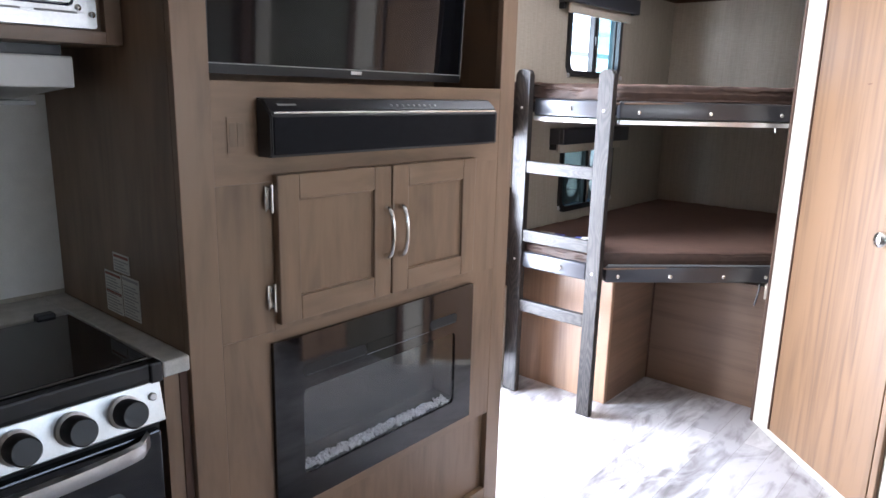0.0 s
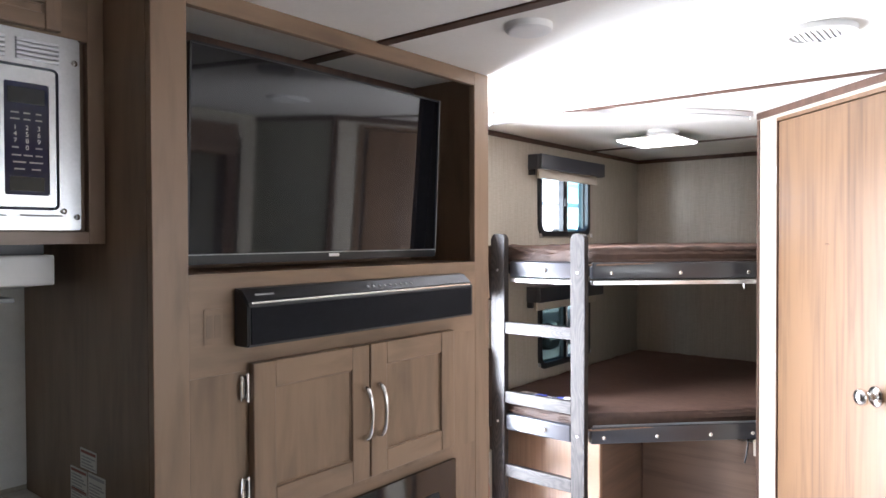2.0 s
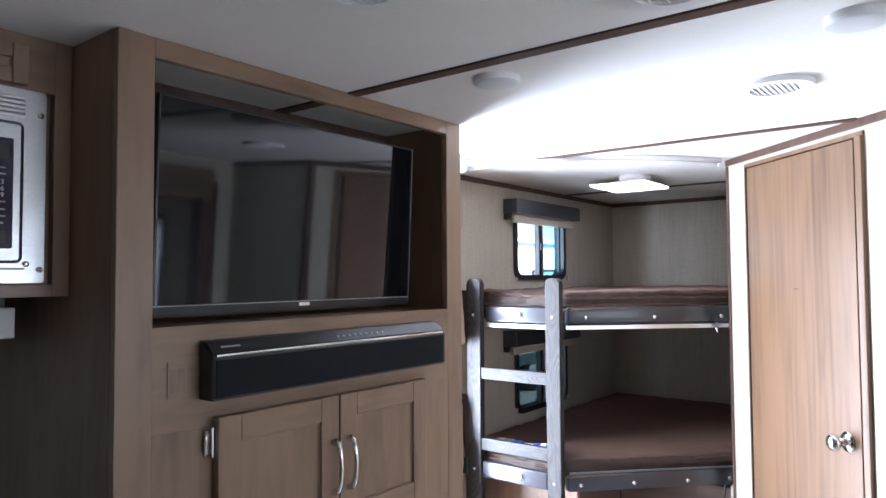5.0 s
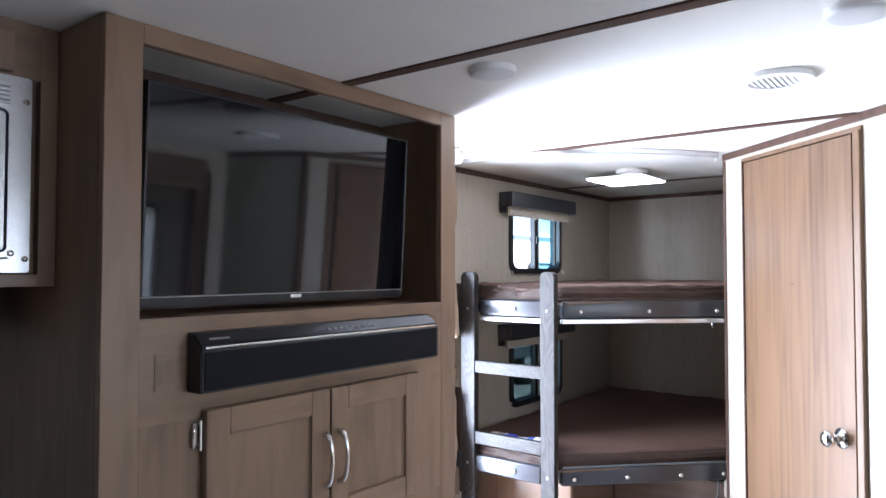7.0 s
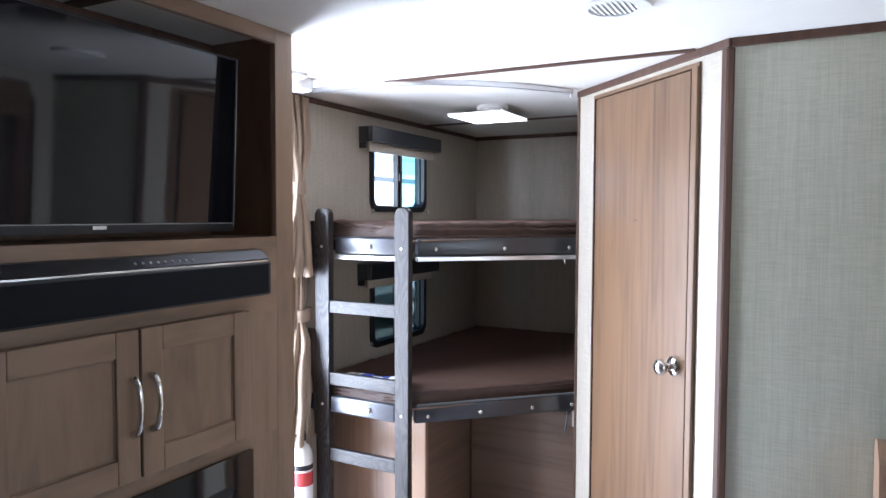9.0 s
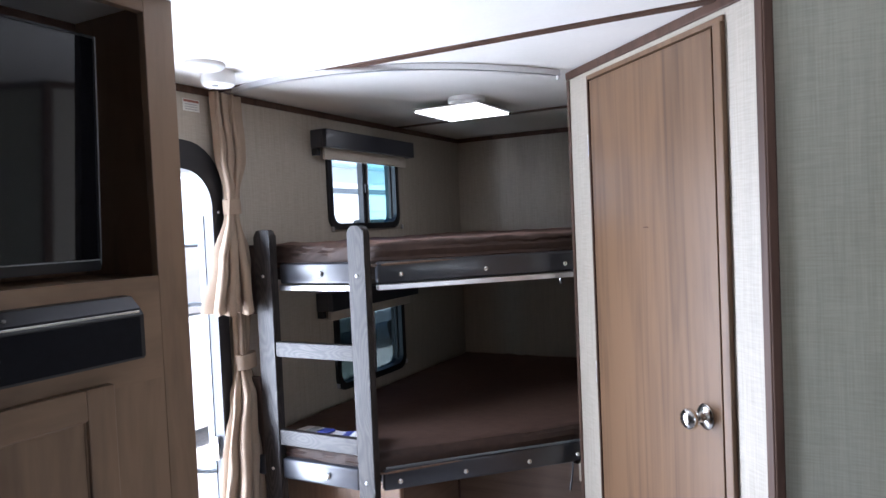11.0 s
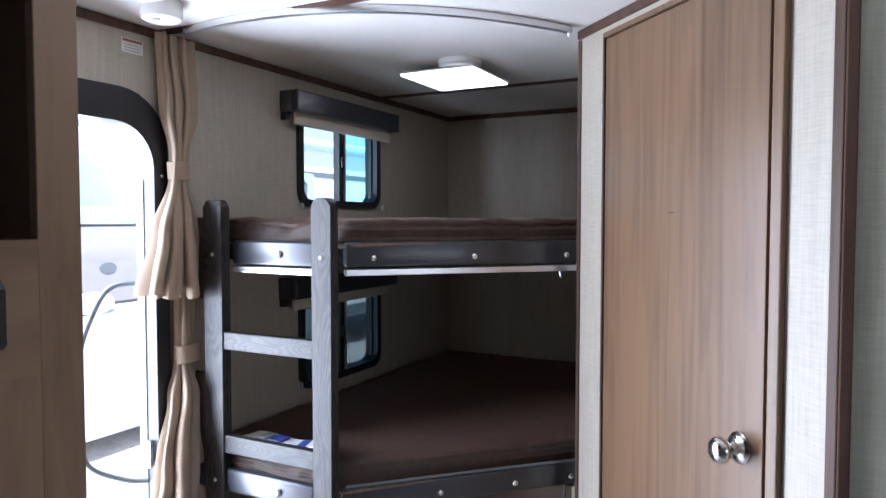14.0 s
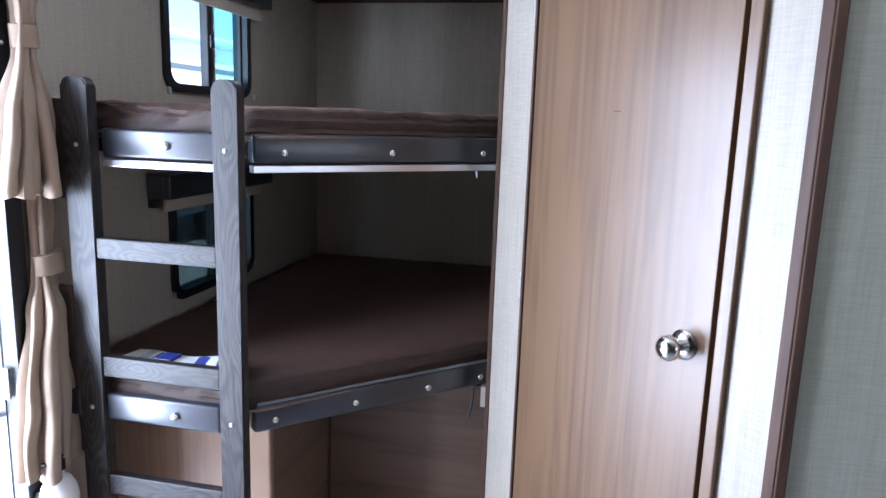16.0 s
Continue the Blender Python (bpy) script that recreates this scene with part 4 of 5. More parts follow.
    part("drawer_front", box(-0.762, -0.742, y0 + 0.004, y1 - 0.008, 0.02, 0.17, 0.004), M_BLACK, r)

    for low in (r, top):
        low.location.z -= 0.012

    up = thing("wall_cabinet", (-1.13, 0.7, 1.465), "taupe wood-grain wall cabinet above the range", "cabinet")
    xf = -0.92
    part("body", box(WALL + 0.002, xf - 0.02, 0.2, Y_CAB0 - 0.002, 1.465, TOP - 0.001), M_CAB, up)
    part("stile", box(xf - 0.02, xf, 0.985, Y_CAB0 - 0.002, 1.465, TOP - 0.001, 0.001), M_CAB, up)
    part("rail", box(xf - 0.02, xf, 0.2, 0.985, 1.465, 1.49, 0.001), M_CABH, up)
    part("rail", box(xf - 0.02, xf, 0.2, 0.985, 1.874, TOP - 0.001, 0.001), M_CABH, up)
    frame_door(up, "cabinet_door", xf + 0.001, 0.47, 0.93, 1.879, 1.958, M_CAB, 0.03, 0.018, M_CABH)
    mw = thing("microwave_oven", (xf, 0.7, 1.49), "built-in stainless steel microwave oven with keypad", "microwave")
    part("trim_frame", ring(rounded(0.4, 0.966, 1.493, 1.872, 0.006, 3), rounded(0.44, 0.926, 1.531, 1.806, 0.012, 3), xf - 0.015, xf + 0.008, side_place), M_STEEL, mw, "stainless steel trim frame")
    part("body", box(xf - 0.2, xf - 0.012, 0.42, 0.95, 1.5, 1.86), M_KEYPAD, mw, "navy-black oven body")
    part("door", box(xf - 0.012, xf + 0.012, 0.444, 0.812, 1.537, 1.8, 0.004), M_STEEL, mw, "stainless steel microwave door")
    part("door_window", box(xf + 0.012, xf + 0.0135, 0.48, 0.775, 1.565, 1.775, 0), M_GLOSS, mw)
    part("keypad_frame", ring(rounded(0.816, 0.919, 1.537, 1.8, 0.006, 3), rounded(0.829, 0.907, 1.559, 1.772, 0.004, 3), xf - 0.012, xf + 0.011, side_place), M_STEEL, mw)
    part("keypad", box(xf - 0.012, xf + 0.0085, 0.829, 0.907, 1.559, 1.772), M_KEYPAD, mw, "navy keypad")
    part("display", box(xf + 0.0085, xf + 0.0092, 0.836, 0.9, 1.732, 1.762), M_GLOSS, mw)
    for k, digit in enumerate("123456789 0"):
        if digit == " ":
            continue
        text = bpy.data.curves.new("key_digit", "FONT")
        text.body, text.size, text.align_x, text.align_y = digit, 0.0125, "CENTER", "CENTER"
        text.materials.append(M_PAPER)
        ob = new("key_digit", text)
        ob.parent = mw
        ob.matrix_world = Matrix.Translation((0.0092, 0.848 + 0.0205 * (k % 3) - 0.7, 1.686 - 0.0125 * (k // 3) - 1.49)) @ Matrix.Rotation(radians(90), 4, "Z") @ Matrix.Rotation(radians(90), 4, "X")
    for y, z, w in ((0.848, 1.714, 0.007), (0.8685, 1.714, 0.006), (0.889, 1.714, 0.005), (0.848, 1.702, 0.008), (0.8685, 1.702, 0.006), (0.889, 1.702, 0.006),
                    (0.848, 1.6485, 0.006), (0.889, 1.6485, 0.006), (0.85, 1.634, 0.008), (0.87, 1.634, 0.008), (0.889, 1.634, 0.006),
                    (0.855, 1.621, 0.011), (0.884, 1.621, 0.012), (0.855, 1.608, 0.009), (0.884, 1.608, 0.008)):
        part("key_bar", box(xf + 0.0085, xf + 0.0091, y - w, y + w, z - 0.0014, z + 0.0014), M_INK, mw)
    part("start_key", box(xf + 0.0085, xf + 0.0093, 0.838, 0.898, 1.567, 1.594, 0), M_GLOSS, mw)
    for y0, y1 in ((0.46, 0.832), (0.85, 0.926)):
        part("vent_recess", box(xf + 0.008, xf + 0.0086, y0, y1, 1.815, 1.856), M_INK, mw, "shaded vent recess")
        for k in range(5):
            own = box(xf + 0.0086, xf + 0.0145, y0, y1, 1.8155 + 0.0086 * k, 1.8208 + 0.0086 * k, 0.0015)
            part("vent_slat", own, M_ALU, mw)
    for y0, y1 in ((0.46, 0.832), (0.855, 0.93)):
        part("lower_slot", box(xf + 0.008, xf + 0.0086, y0, y1, 1.5185, 1.5225), M_INK, mw)
    for y, z in ((0.955, 1.824), (0.957, 1.519), (0.932, 1.53), (0.41, 1.824), (0.41, 1.519)):
        part("screw", disc_stack([(0.006, 0), (0.006, 0.003), (0.002, 0.005)], (xf + 0.008, y, z), "X", 12), M_CHROME, mw)
    h = thing("range_hood", (-1.17, 0.7, 1.37), "white metal range hood under the wall cabinet", "range hood")
    part("hood_front", box(-1.03, -1.0, 0.4, 0.95, 1.38, 1.443, 0.004), M_WHITE, h)
    own = box(WALL + 0.002, -1.03, 0.4, 0.95, 1.35, 1.443)
    for v in own.verts:
        if v.co.x > -1.1 and v.co.z < 1.36:
            v.co.z += 0.03
    part("hood_body", own, M_WHITE, h)
    part("filter", box(-1.29, -1.08, 0.5, 0.9, 1.343, 1.352), M_INK, h)
    part("hood_bracket", box(WALL + 0.002, -1.03, 0.41, 0.94, 1.443, 1.4645), M_BLACK, h)
    splash = box(WALL, WALL + 0.004, 0.2, Y_CAB0 - 0.001, 0.865, 1.36)
    tagged(part("backsplash", splash, M_SPLASH), "pale speckled backsplash panel", "backsplash", "", "structure")
    y = Y_CAB0
    for x0, x1, z0, z1, red in ((-1.054, -0.976, 0.972, 1.016, 0.02), (-1.105, -1.022, 0.867, 0.966, 0.05), (-1.017, -0.937, 0.87, 0.968, 0.0)):
        s = thing("safety_label", ((x0 + x1) / 2, y, z0), "white printed safety label stuck on the cabinet side", "label", "safety labels")
        part("sheet", box(x0, x1, y - 0.0015, y - 0.0005, z0, z1), M_AGED, s)
        part("heading_bar", box(x0 + 0.004, x1 - 0.004, y - 0.002, y - 0.0015, z1 - 0.01, z1 - 0.004), M_RUST if red else M_INK, s)
        if red == 0.05:
            part("heading_bar", box(x0 + 0.004, x1 - 0.004, y - 0.002, y - 0.0015, z0 + 0.045, z0 + 0.052), M_RUST, s)
        n = int((z1 - z0 - 0.014) / 0.007)
        for k in range(n):
            part("text_bar", box(x0 + 0.006, x1 - 0.006 - 0.01 * (k % 3), y - 0.002, y - 0.0015, z0 + 0.004 + 0.007 * k, z0 + 0.0065 + 0.007 * k), M_INK, s)


kitchen()


# ---- bunks ----
DIAG = Matrix.Translation((-0.80, 2.965, 0)) @ Matrix.Rotation(radians(45), 4, "Z")
DLEN = 0.752


def tufted_board(name, u0, u1, z0, z1, m, parent, screws, back=0.045):
    """An upholstered rail with buttons; local x along the rail, y into the bunk."""
    own = box(u0, u1, 0.0, back, z0, z1, 0.009, None, None, 3)
    own.transform(m)
    b = part(name, own, M_VINYL, parent, "padded navy-black vinyl rail", True)
    for u in screws:
        turn = m @ Matrix.Translation((u, 0.001, (z0 + z1) / 2 - 0.009)) @ Matrix.Rotation(radians(90), 4, "X")
        part("button", disc_stack([(0.0095, 0.0), (0.009, 0.003), (0.006, 0.006), (0.002, 0.007)], (0, 0, 0), "Z", 16, None, turn), M_CHROME, b, "chrome button", True)
    return b


def mattress(name, poly, z0, z1, seed, label):
    """A soft pad over the outline poly, its rim uneven, its top gently wavy."""
    pts = []
    for (ax, ay), (bx, by) in zip(poly, poly[1:] + poly[:1]):
        n = max(2, int(math.hypot(bx - ax, by - ay) / 0.014))
        pts += [(ax + (bx - ax) * k / n, ay + (by - ay) * k / n) for k in range(n)]
    # round the corners of the outline
    for _ in range(3):
        pts = [((pts[i - 1][0] + 2 * p[0] + pts[(i + 1) % len(pts)][0]) / 4, (pts[i - 1][1] + 2 * p[1] + pts[(i + 1) % len(pts)][1]) / 4) for i, p in enumerate(pts)]
    cx, cy = sum(p[0] for p in pts) / len(pts), sum(p[1] for p in pts) / len(pts)
    h = z1 - z0
    prof = [(0.985, 0.0), (0.994, 0.07), (0.998, 0.16), (1.0, 0.28), (1.0, 0.4), (1.0, 0.52), (0.998, 0.64), (0.996, 0.76), (0.99, 0.86), (0.98, 0.94), (0.965, 1.0), (0.95, 1.02), (0.93, 1.03), (0.91, 1.03), (0.88, 1.03), (0.84, 1.03), (0.8, 1.03), (0.65, 1.02), (0.45, 1.03), (0.2, 1.03)]
    own = bmesh.new()
    rows = []
    for s, q in prof:
        row = []
        for x, y in pts:
            p = Vector((cx + (x - cx) * s, cy + (y - cy) * s, z0 + h * q))
            w = noise.noise(Vector((p.x * 9 + seed, p.y * 9, p.z * 5))) * (0.015 if z0 > 1 else 0.006) * max(0.25, 5 * s - 4) + noise.noise(Vector((p.x * 30, p.y * 30 + seed, p.z * 20))) * (0.007 if z0 > 1 else 0.004) * max(0.0, 10 * s - 9)
            if q > 0.1:
                p.z += w * (1.0 if q > 0.7 else 0.3)
            if 0.05 < q < 0.97:
                d = Vector((x - cx, y - cy, 0)).normalized()
                run = 7 * (x - y)
                pull = noise.noise(Vector((run + 6 * q, 2.2 * q + seed, seed))) + 0.6 * noise.noise(Vector((2.6 * run - 5 * q, 3.5 * q, 2 * seed)))
                p -= d * (abs(w) * 0.5 + (0.013 if z0 > 1 else 0.007) * max(0.0, 0.35 + pull))
            row.append(own.verts.new(p))
        rows.append(row)
    n = len(pts)
    for a, b in zip(rows, rows[1:]):
        for k in range(n):
            own.faces.new((a[k], a[(k + 1) % n], b[(k + 1) % n], b[k]))
    own.faces.new(rows[0])
    own.faces.new(rows[-1])
    ob = part(name, own, M_BROWN, None, "", True)
    near = [p for p in pts if p[1] < 3.48 and p[0] > -1.34]
    start = min(range(len(near)), key=lambda i: near[i][0])
    near = near[start:] + near[:start]
    near = [p for p in near if p[0] < -0.29]
    hem = rod([(x, y - 0.001, z0 + 0.009 + 0.004 * math.sin(9 * x + seed)) for x, y in near], 0.0045, None, 8)
    part("hem", hem, M_HEM, ob, "lighter turned-under cover hem", True)
    return tagged(ob, label, "mattress", "bunk mattresses")


def bunks():
    xl, xr = WALL + 0.002, -0.267
    for z, y, s0, seed, zt in ((1.298, 2.948, (0.08, 0.381, 0.683), 1.0, 1.435), (0.614, 2.912, (0.055, 0.284, 0.519, 0.707), 7.0, 0.735)):
        b = thing("bunk_bed", (-0.8, 3.75, z), "navy-black padded bunk bed platform with cut-off corner", "bunk bed", "bunk beds")
        dm = DIAG if z > 1 else Matrix.Translation((-0.795, 2.94, 0)) @ Matrix.Rotation(radians(45), 4, "Z")
        dl = DLEN if z > 1 else 0.75
        c = dm @ Vector((0, 0, 0))
        e = dm @ Vector((dl, 0, 0))
        deck = slab([(xl, y + 0.05), (c.x - 0.03, c.y + 0.05), (e.x - 0.03, e.y + 0.03), (xr, e.y + 0.04), (xr, REAR - 0.002), (xl, REAR - 0.002)], z + 0.012, z + 0.05, lambda u, v, d: (u, v, d))
        part("platform", deck, M_ESPH, b, "dark platform board")
        flat = Matrix.Translation((0, y, 0))
        tufted_board("padded_rail", -1.203, -0.874, z, z + 0.073, flat, b, ())
        tufted_board("padded_rail", -1.356, -1.279, z, z + 0.073, flat, b, ())
        tufted_board("padded_rail", 0.0, dl, z, z + 0.073, dm, b, s0)
        turn = Matrix.Translation((-1.02 if z > 1 else -1.0, y - 0.001, z + 0.035)) @ Matrix.Rotation(radians(90), 4, "X")
        part("button", disc_stack([(0.011, 0.0), (0.011, 0.004), (0.008, 0.008), (0.002, 0.009)], (0, 0, 0), "Z", 16, None, turn), M_CHROME, b, "chrome button", True)
        if z > 1:
            part("metal_strip", box(-1.2, -0.876, y - 0.004, y + 0.03, z - 0.022, z - 0.004, 0.002), M_ALU, b, "aluminium edge strip")
            part("metal_strip", box(0.0, dl, -0.004, 0.03, z - 0.022, z - 0.004, 0.002, dm), M_ALU, b, "aluminium edge strip")
            part("hook", rod([dm @ Vector((0.66, 0.0, z - 0.02)), dm @ Vector((0.66, -0.004, z - 0.035)), dm @ Vector((0.663, -0.002, z - 0.042))], 0.003, None, 6), M_ALU, b)
        else:
            part("fabric_welt", rod([dm @ Vector((0.01, 0.004, z + 0.076)), dm @ Vector((dl / 2, 0.001, z + 0.078)), dm @ Vector((dl, 0.004, z + 0.076))], 0.004, None, 8), M_STRIPE, b, "grey welt")
        ins = 0.012
        poly = [(xl + 0.01, y + 0.02), (c.x - 0.03, y + 0.02), (c.x + 0.012, c.y + ins), (e.x - 0.01, e.y + ins), (xr - 0.004, e.y + 0.03), (xr - 0.004, REAR - 0.01), (xl + 0.01, REAR - 0.01)]
        mattress("bunk_mattress", poly, z + 0.052, zt, seed, "brown velour-covered bunk mattress")


bunks()


def ladder():
    l = thing("bunk_ladder", (-1.03, 2.93, 0), "dark espresso-stained wooden bunk ladder", "ladder")
    for x0, x1 in ((-1.272, -1.2), (-0.87, -0.805)):
        zt, r = 1.492, 0.022
        out = [(x0, 0.0), (x1, 0.0), (x1, zt - r)]
        out += [(x1 - r + r * math.cos(a), zt - r + r * math.sin(a)) for a in (radians(15 * k) for k in range(1, 7))]
        out += [(x0 + r + r * math.cos(a), zt - r + r * math.sin(a)) for a in (radians(90 + 15 * k) for k in range(0, 7))]
        own = slab(out, 2.902, 2.937, lambda u, v, d: (u, d, v))
        bmesh.ops.bevel(own, geom=[e for e in own.edges if abs(e.verts[0].co.y - e.verts[1].co.y) < 1e-6], offset=0.004, segments=2, affect="EDGES")
        rail = part("ladder_rail", own, M_ESP, l)
        xm = (x0 + x1) / 2
        for z in (1.33, 0.65):
            part("bolt", disc_stack([(0.006, 0), (0.006, -0.002), (0.003, -0.004)], (xm, 2.9025, z), "Y", 12), M_STEEL, rail)
    for z0, z1 in ((1.047, 1.1), (0.735, 0.79), (0.405, 0.462)):
        part("rung", box(-1.201, -0.869, 2.906, 2.932, z0, z1, 0.004), M_ESPH, l)


ladder()


def bunk_base():
    c = thing("bunk_storage_box", (-1.08, 3.3, 0), "walnut-print storage box under the lower bunk", "cabinet")
    part("front_panel", box(WALL + 0.002, -0.886, 3.085, 3.1, 0, 0.624), M_PANEL, c)
    part("corner_post", box(-0.886, -0.82, 3.075, 3.1, 0, 0.624, 0.006), M_PANEL, c)
    # these two take the darkened print, which carries the under-bunk shade
    part("side_panel", box(-0.838, -0.823, 3.1, 3.535, 0, 0.61), M_PANEL_SHADED, c)
    part("back_panel", box(-0.822, -0.267, 3.52, 3.535, 0, 0.578), M_PANEL_SHADED, c)
    part("corner_strip", box(-0.822, -0.814, 3.511, 3.52, 0, 0.578, 0.002), M_TRIM, c)
    part("ledge", box(-0.292, -0.267, 3.435, 3.47, 0.545, 0.612, 0.003), M_SHADE, c, "pale wooden cleat")
    s = thing("strap", (-0.31, 3.42, 0.46), "short black strap hanging under the lower bunk", "strap")
    part("webbing", rod([(-0.315, 3.445, 0.622), (-0.316, 3.44, 0.58), (-0.32, 3.436, 0.54), (-0.326, 3.432, 0.51)], [0.004, 0.004, 0.0045, 0.004], None, 6), M_BLACK, s)


bunk_base()


def curled(m, length, depth, rise, thick, z):
    """A limp booklet: a thin slab whose front edge and right end curl up."""
    own, n, k = bmesh.new(), 24, 6
    rows = []
    for side in (0, 1):
        for i in range(n + 1):
            for j in range(k + 1):
                u, v = i / n, j / k
                up = rise * (0.35 * (1 - v) ** 2 + max(0.0, u - 0.55) ** 2 * 3.0 * (0.4 + 0.6 * v)) + 0.0025 * math.sin(9 * u)
                rows.append(own.verts.new(m @ Vector(((u - 0.5) * length, (v - 0.5) * depth, z + up + side * thick))))
    at = lambda side, i, j: rows[side * (n + 1) * (k + 1) + i * (k + 1) + j]
    for i in range(n):
        for j in range(k):
            for side in (0, 1):
                own.faces.new((at(side, i, j), at(side, i + 1, j), at(side, i + 1, j + 1), at(side, i, j + 1)))
        for j in (0, k):
            own.faces.new((at(0, i, j), at(0, i + 1, j), at(1, i + 1, j), at(1, i, j)))
    for i in (0, n):
        for j in range(k):
            own.faces.new((at(0, i, j), at(0, i, j + 1), at(1, i, j + 1), at(1, i, j)))
    return own


def booklet():
    m = Matrix.Translation((-1.06, 2.99, 0.75)) @ Matrix.Rotation(radians(-3), 4, "Z")
    b = thing("booklet", (-1.06, 3.0, 0.742), "white printed booklet with curled corner lying on the lower bunk", "booklet", "booklets")
    part("page_block", curled(m, 0.29, 0.12, 0.026, 0.012, 0.0), M_PAPER, b)
    for x0, x1, y0, y1, mat in ((-0.09, -0.055, -0.02, 0.045, M_INK), (-0.045, 0.0, 0.0, 0.045, M_BLUE), (-0.045, 0.0, -0.03, -0.008, M_INK)):
        part("printed_panel", box(x0, x1, y0, y1, 0.012, 0.0195, 0, m), mat, b)
    m2 = Matrix.Translation((-0.925, 2.985, 0.768)) @ Matrix.Rotation(radians(16), 4, "Z")
    c = thing("booklet", (-0.925, 3.0, 0.757), "blue booklet with white print lying on a white one", "booklet", "booklets")
    part("page_block", curled(m2, 0.11, 0.09, 0.012, 0.006, 0.0), M_BLUE, c)
    part("printed_panel", box(-0.02, 0.005, -0.02, 0.03, 0.006, 0.0125, 0, m2), M_PAPER, c)


booklet()


def bunk_cover(z0, z1, lean):
    """Dark quilted flap hanging at the wall end of a bunk."""
    b = thing("bunk_end_flap", (-1.29, 2.94, z0), "dark brown padded flap at the bunk's wall end", "flap")
    own = box(-1.345, -1.282, 2.93, 2.95, z0, z1, 0.007)
    for v in own.verts:
        v.co.y -= lean * (v.co.z - z0) / (z1 - z0)
    part("pad", own, plain("dark_brown_pad", (0.045, 0.028, 0.023), 0.6, 0, 0.3, 90, 0.2), b)


bunk_cover(0.5, 0.97, 0.02)
bunk_cover(1.19, 1.44, 0.02)


def reading_light():
    f = thing("reading_light", (-0.266, 3.57, 1.21), "round white reading light on the bunk wall", "wall light")
    part("housing", disc_stack([(0.05, 0.0), (0.05, -0.012), (0.042, -0.022), (0.02, -0.026)], (-0.2655, 3.57, 1.21), "X", 32), M_WHITE, f, "", True)


reading_light()


# ---- curtain and extinguisher ----
def drape(levels, folds, seed, flat_from, x0):
    """A gathered cloth with open folds: levels of (z, near y, far y, depth); past flat_from of its width it hangs as a plain panel."""
    rnd = random.Random(seed)
    cuts = [0.0]
    for _ in range(folds):
        cuts.append(cuts[-1] + rnd.uniform(0.6, 1.5))
    n, rows_n, own = 180, 64, bmesh.new()
    grid = []
    for k in range(rows_n + 1):
        z = levels[0][0] + (levels[-1][0] - levels[0][0]) * k / rows_n
        i = max(q for q in range(len(levels) - 1) if z <= levels[q][0] + 1e-9)
        a, b = levels[i], levels[i + 1]
        t = (z - a[0]) / (b[0] - a[0])
        t = t * t * (3 - 2 * t)
        yl, yr, dep = (a[q] + (b[q] - a[q]) * t for q in (1, 2, 3))
        row = []
        for c in range(n + 1):
            u = c / n
            w = min(1.0, u / flat_from) * cuts[-1]
            f = max(q for q in range(folds) if cuts[q] <= w + 1e-9)
            r = (w - cuts[f]) / (cuts[f + 1] - cuts[f])
            fold = (math.sin(math.pi * r) ** 0.7 if 0 < r < 1 else 0.0) * (0.75 + 0.25 * math.sin(2.4 * f + seed))
            if u > flat_from:
                fold = 0.35 + 0.2 * math.sin(5 * (u - flat_from) / (1 - flat_from) + seed)
            fold += 0.18 * noise.noise(Vector((8 * u + seed, 9 * z, 0.3)))
            lag = 0.3 * dep * math.sin(2 * math.pi * r) if u <= flat_from else 0.0
            hem = 0.010 * math.sin(1.7 * f + 3.1 * r) - 0.012 * u if k == rows_n else 0.0
            row.append((x0 + dep * fold, yl + (yr - yl) * u + lag, z + hem))
        grid.append(row)
    front = [[own.verts.new(p) for p in row] for row in grid]
    back = [[own.verts.new((p[0] - 0.003, p[1], p[2])) for p in row] for row in grid]
    for layer in (front, back):
        for a, b in zip(layer, layer[1:]):
            for c in range(n):
                own.faces.new((a[c], a[c + 1], b[c + 1], b[c]))
    for k in (0, rows_n):
        for c in range(n):
            own.faces.new((front[k][c], front[k][c + 1], back[k][c + 1], back[k][c]))
    for c in (0, n):
        for k in range(rows_n):
            own.faces.new((front[k][c], front[k + 1][c], back[k + 1][c], back[k][c]))
    return own


def curtain():
    c = thing("curtain", (-1.31, 2.85, 0.5), "beige fabric curtain gathered by two tie bands", "curtain")
    up = [(1.968, 2.788, 2.922, 0.03), (1.75, 2.802, 2.93, 0.036), (1.625, 2.832, 2.892, 0.03), (1.555, 2.83, 2.886, 0.03), (1.4, 2.77, 2.915, 0.06), (1.218, 2.704, 2.966, 0.08)]
    part("upper_drop", drape(up, 6, 2.0, 0.66, -1.33), M_CURT, c, "", True)
    low = [(1.3, 2.86, 2.945, 0.022), (1.07, 2.85, 2.92, 0.032), (1.0, 2.848, 2.922, 0.034), (0.9, 2.82, 2.965, 0.065), (0.7, 2.775, 2.965, 0.08), (0.49, 2.755, 2.968, 0.085)]
    part("lower_drop", drape(low, 4, 5.0, 0.62, -1.342), M_CURT, c, "", True)
    for z, y, hw, x in ((1.578, 2.858, 0.032, -1.322), (1.032, 2.888, 0.042, -1.324)):
        prof = [(0.98, -0.027), (1.06, -0.025), (1.06, 0.025), (0.98, 0.027)]
        own = disc_stack(prof, (0, 0, 0), "Z", 28)
        own.transform(Matrix.Translation((x, y, z)) @ Matrix.Rotation(radians(4), 4, "X") @ Matrix.Diagonal((0.026, hw, 1, 1)))
        part("tie_band", own, M_CURT, c, "beige tie band", True)


curtain()


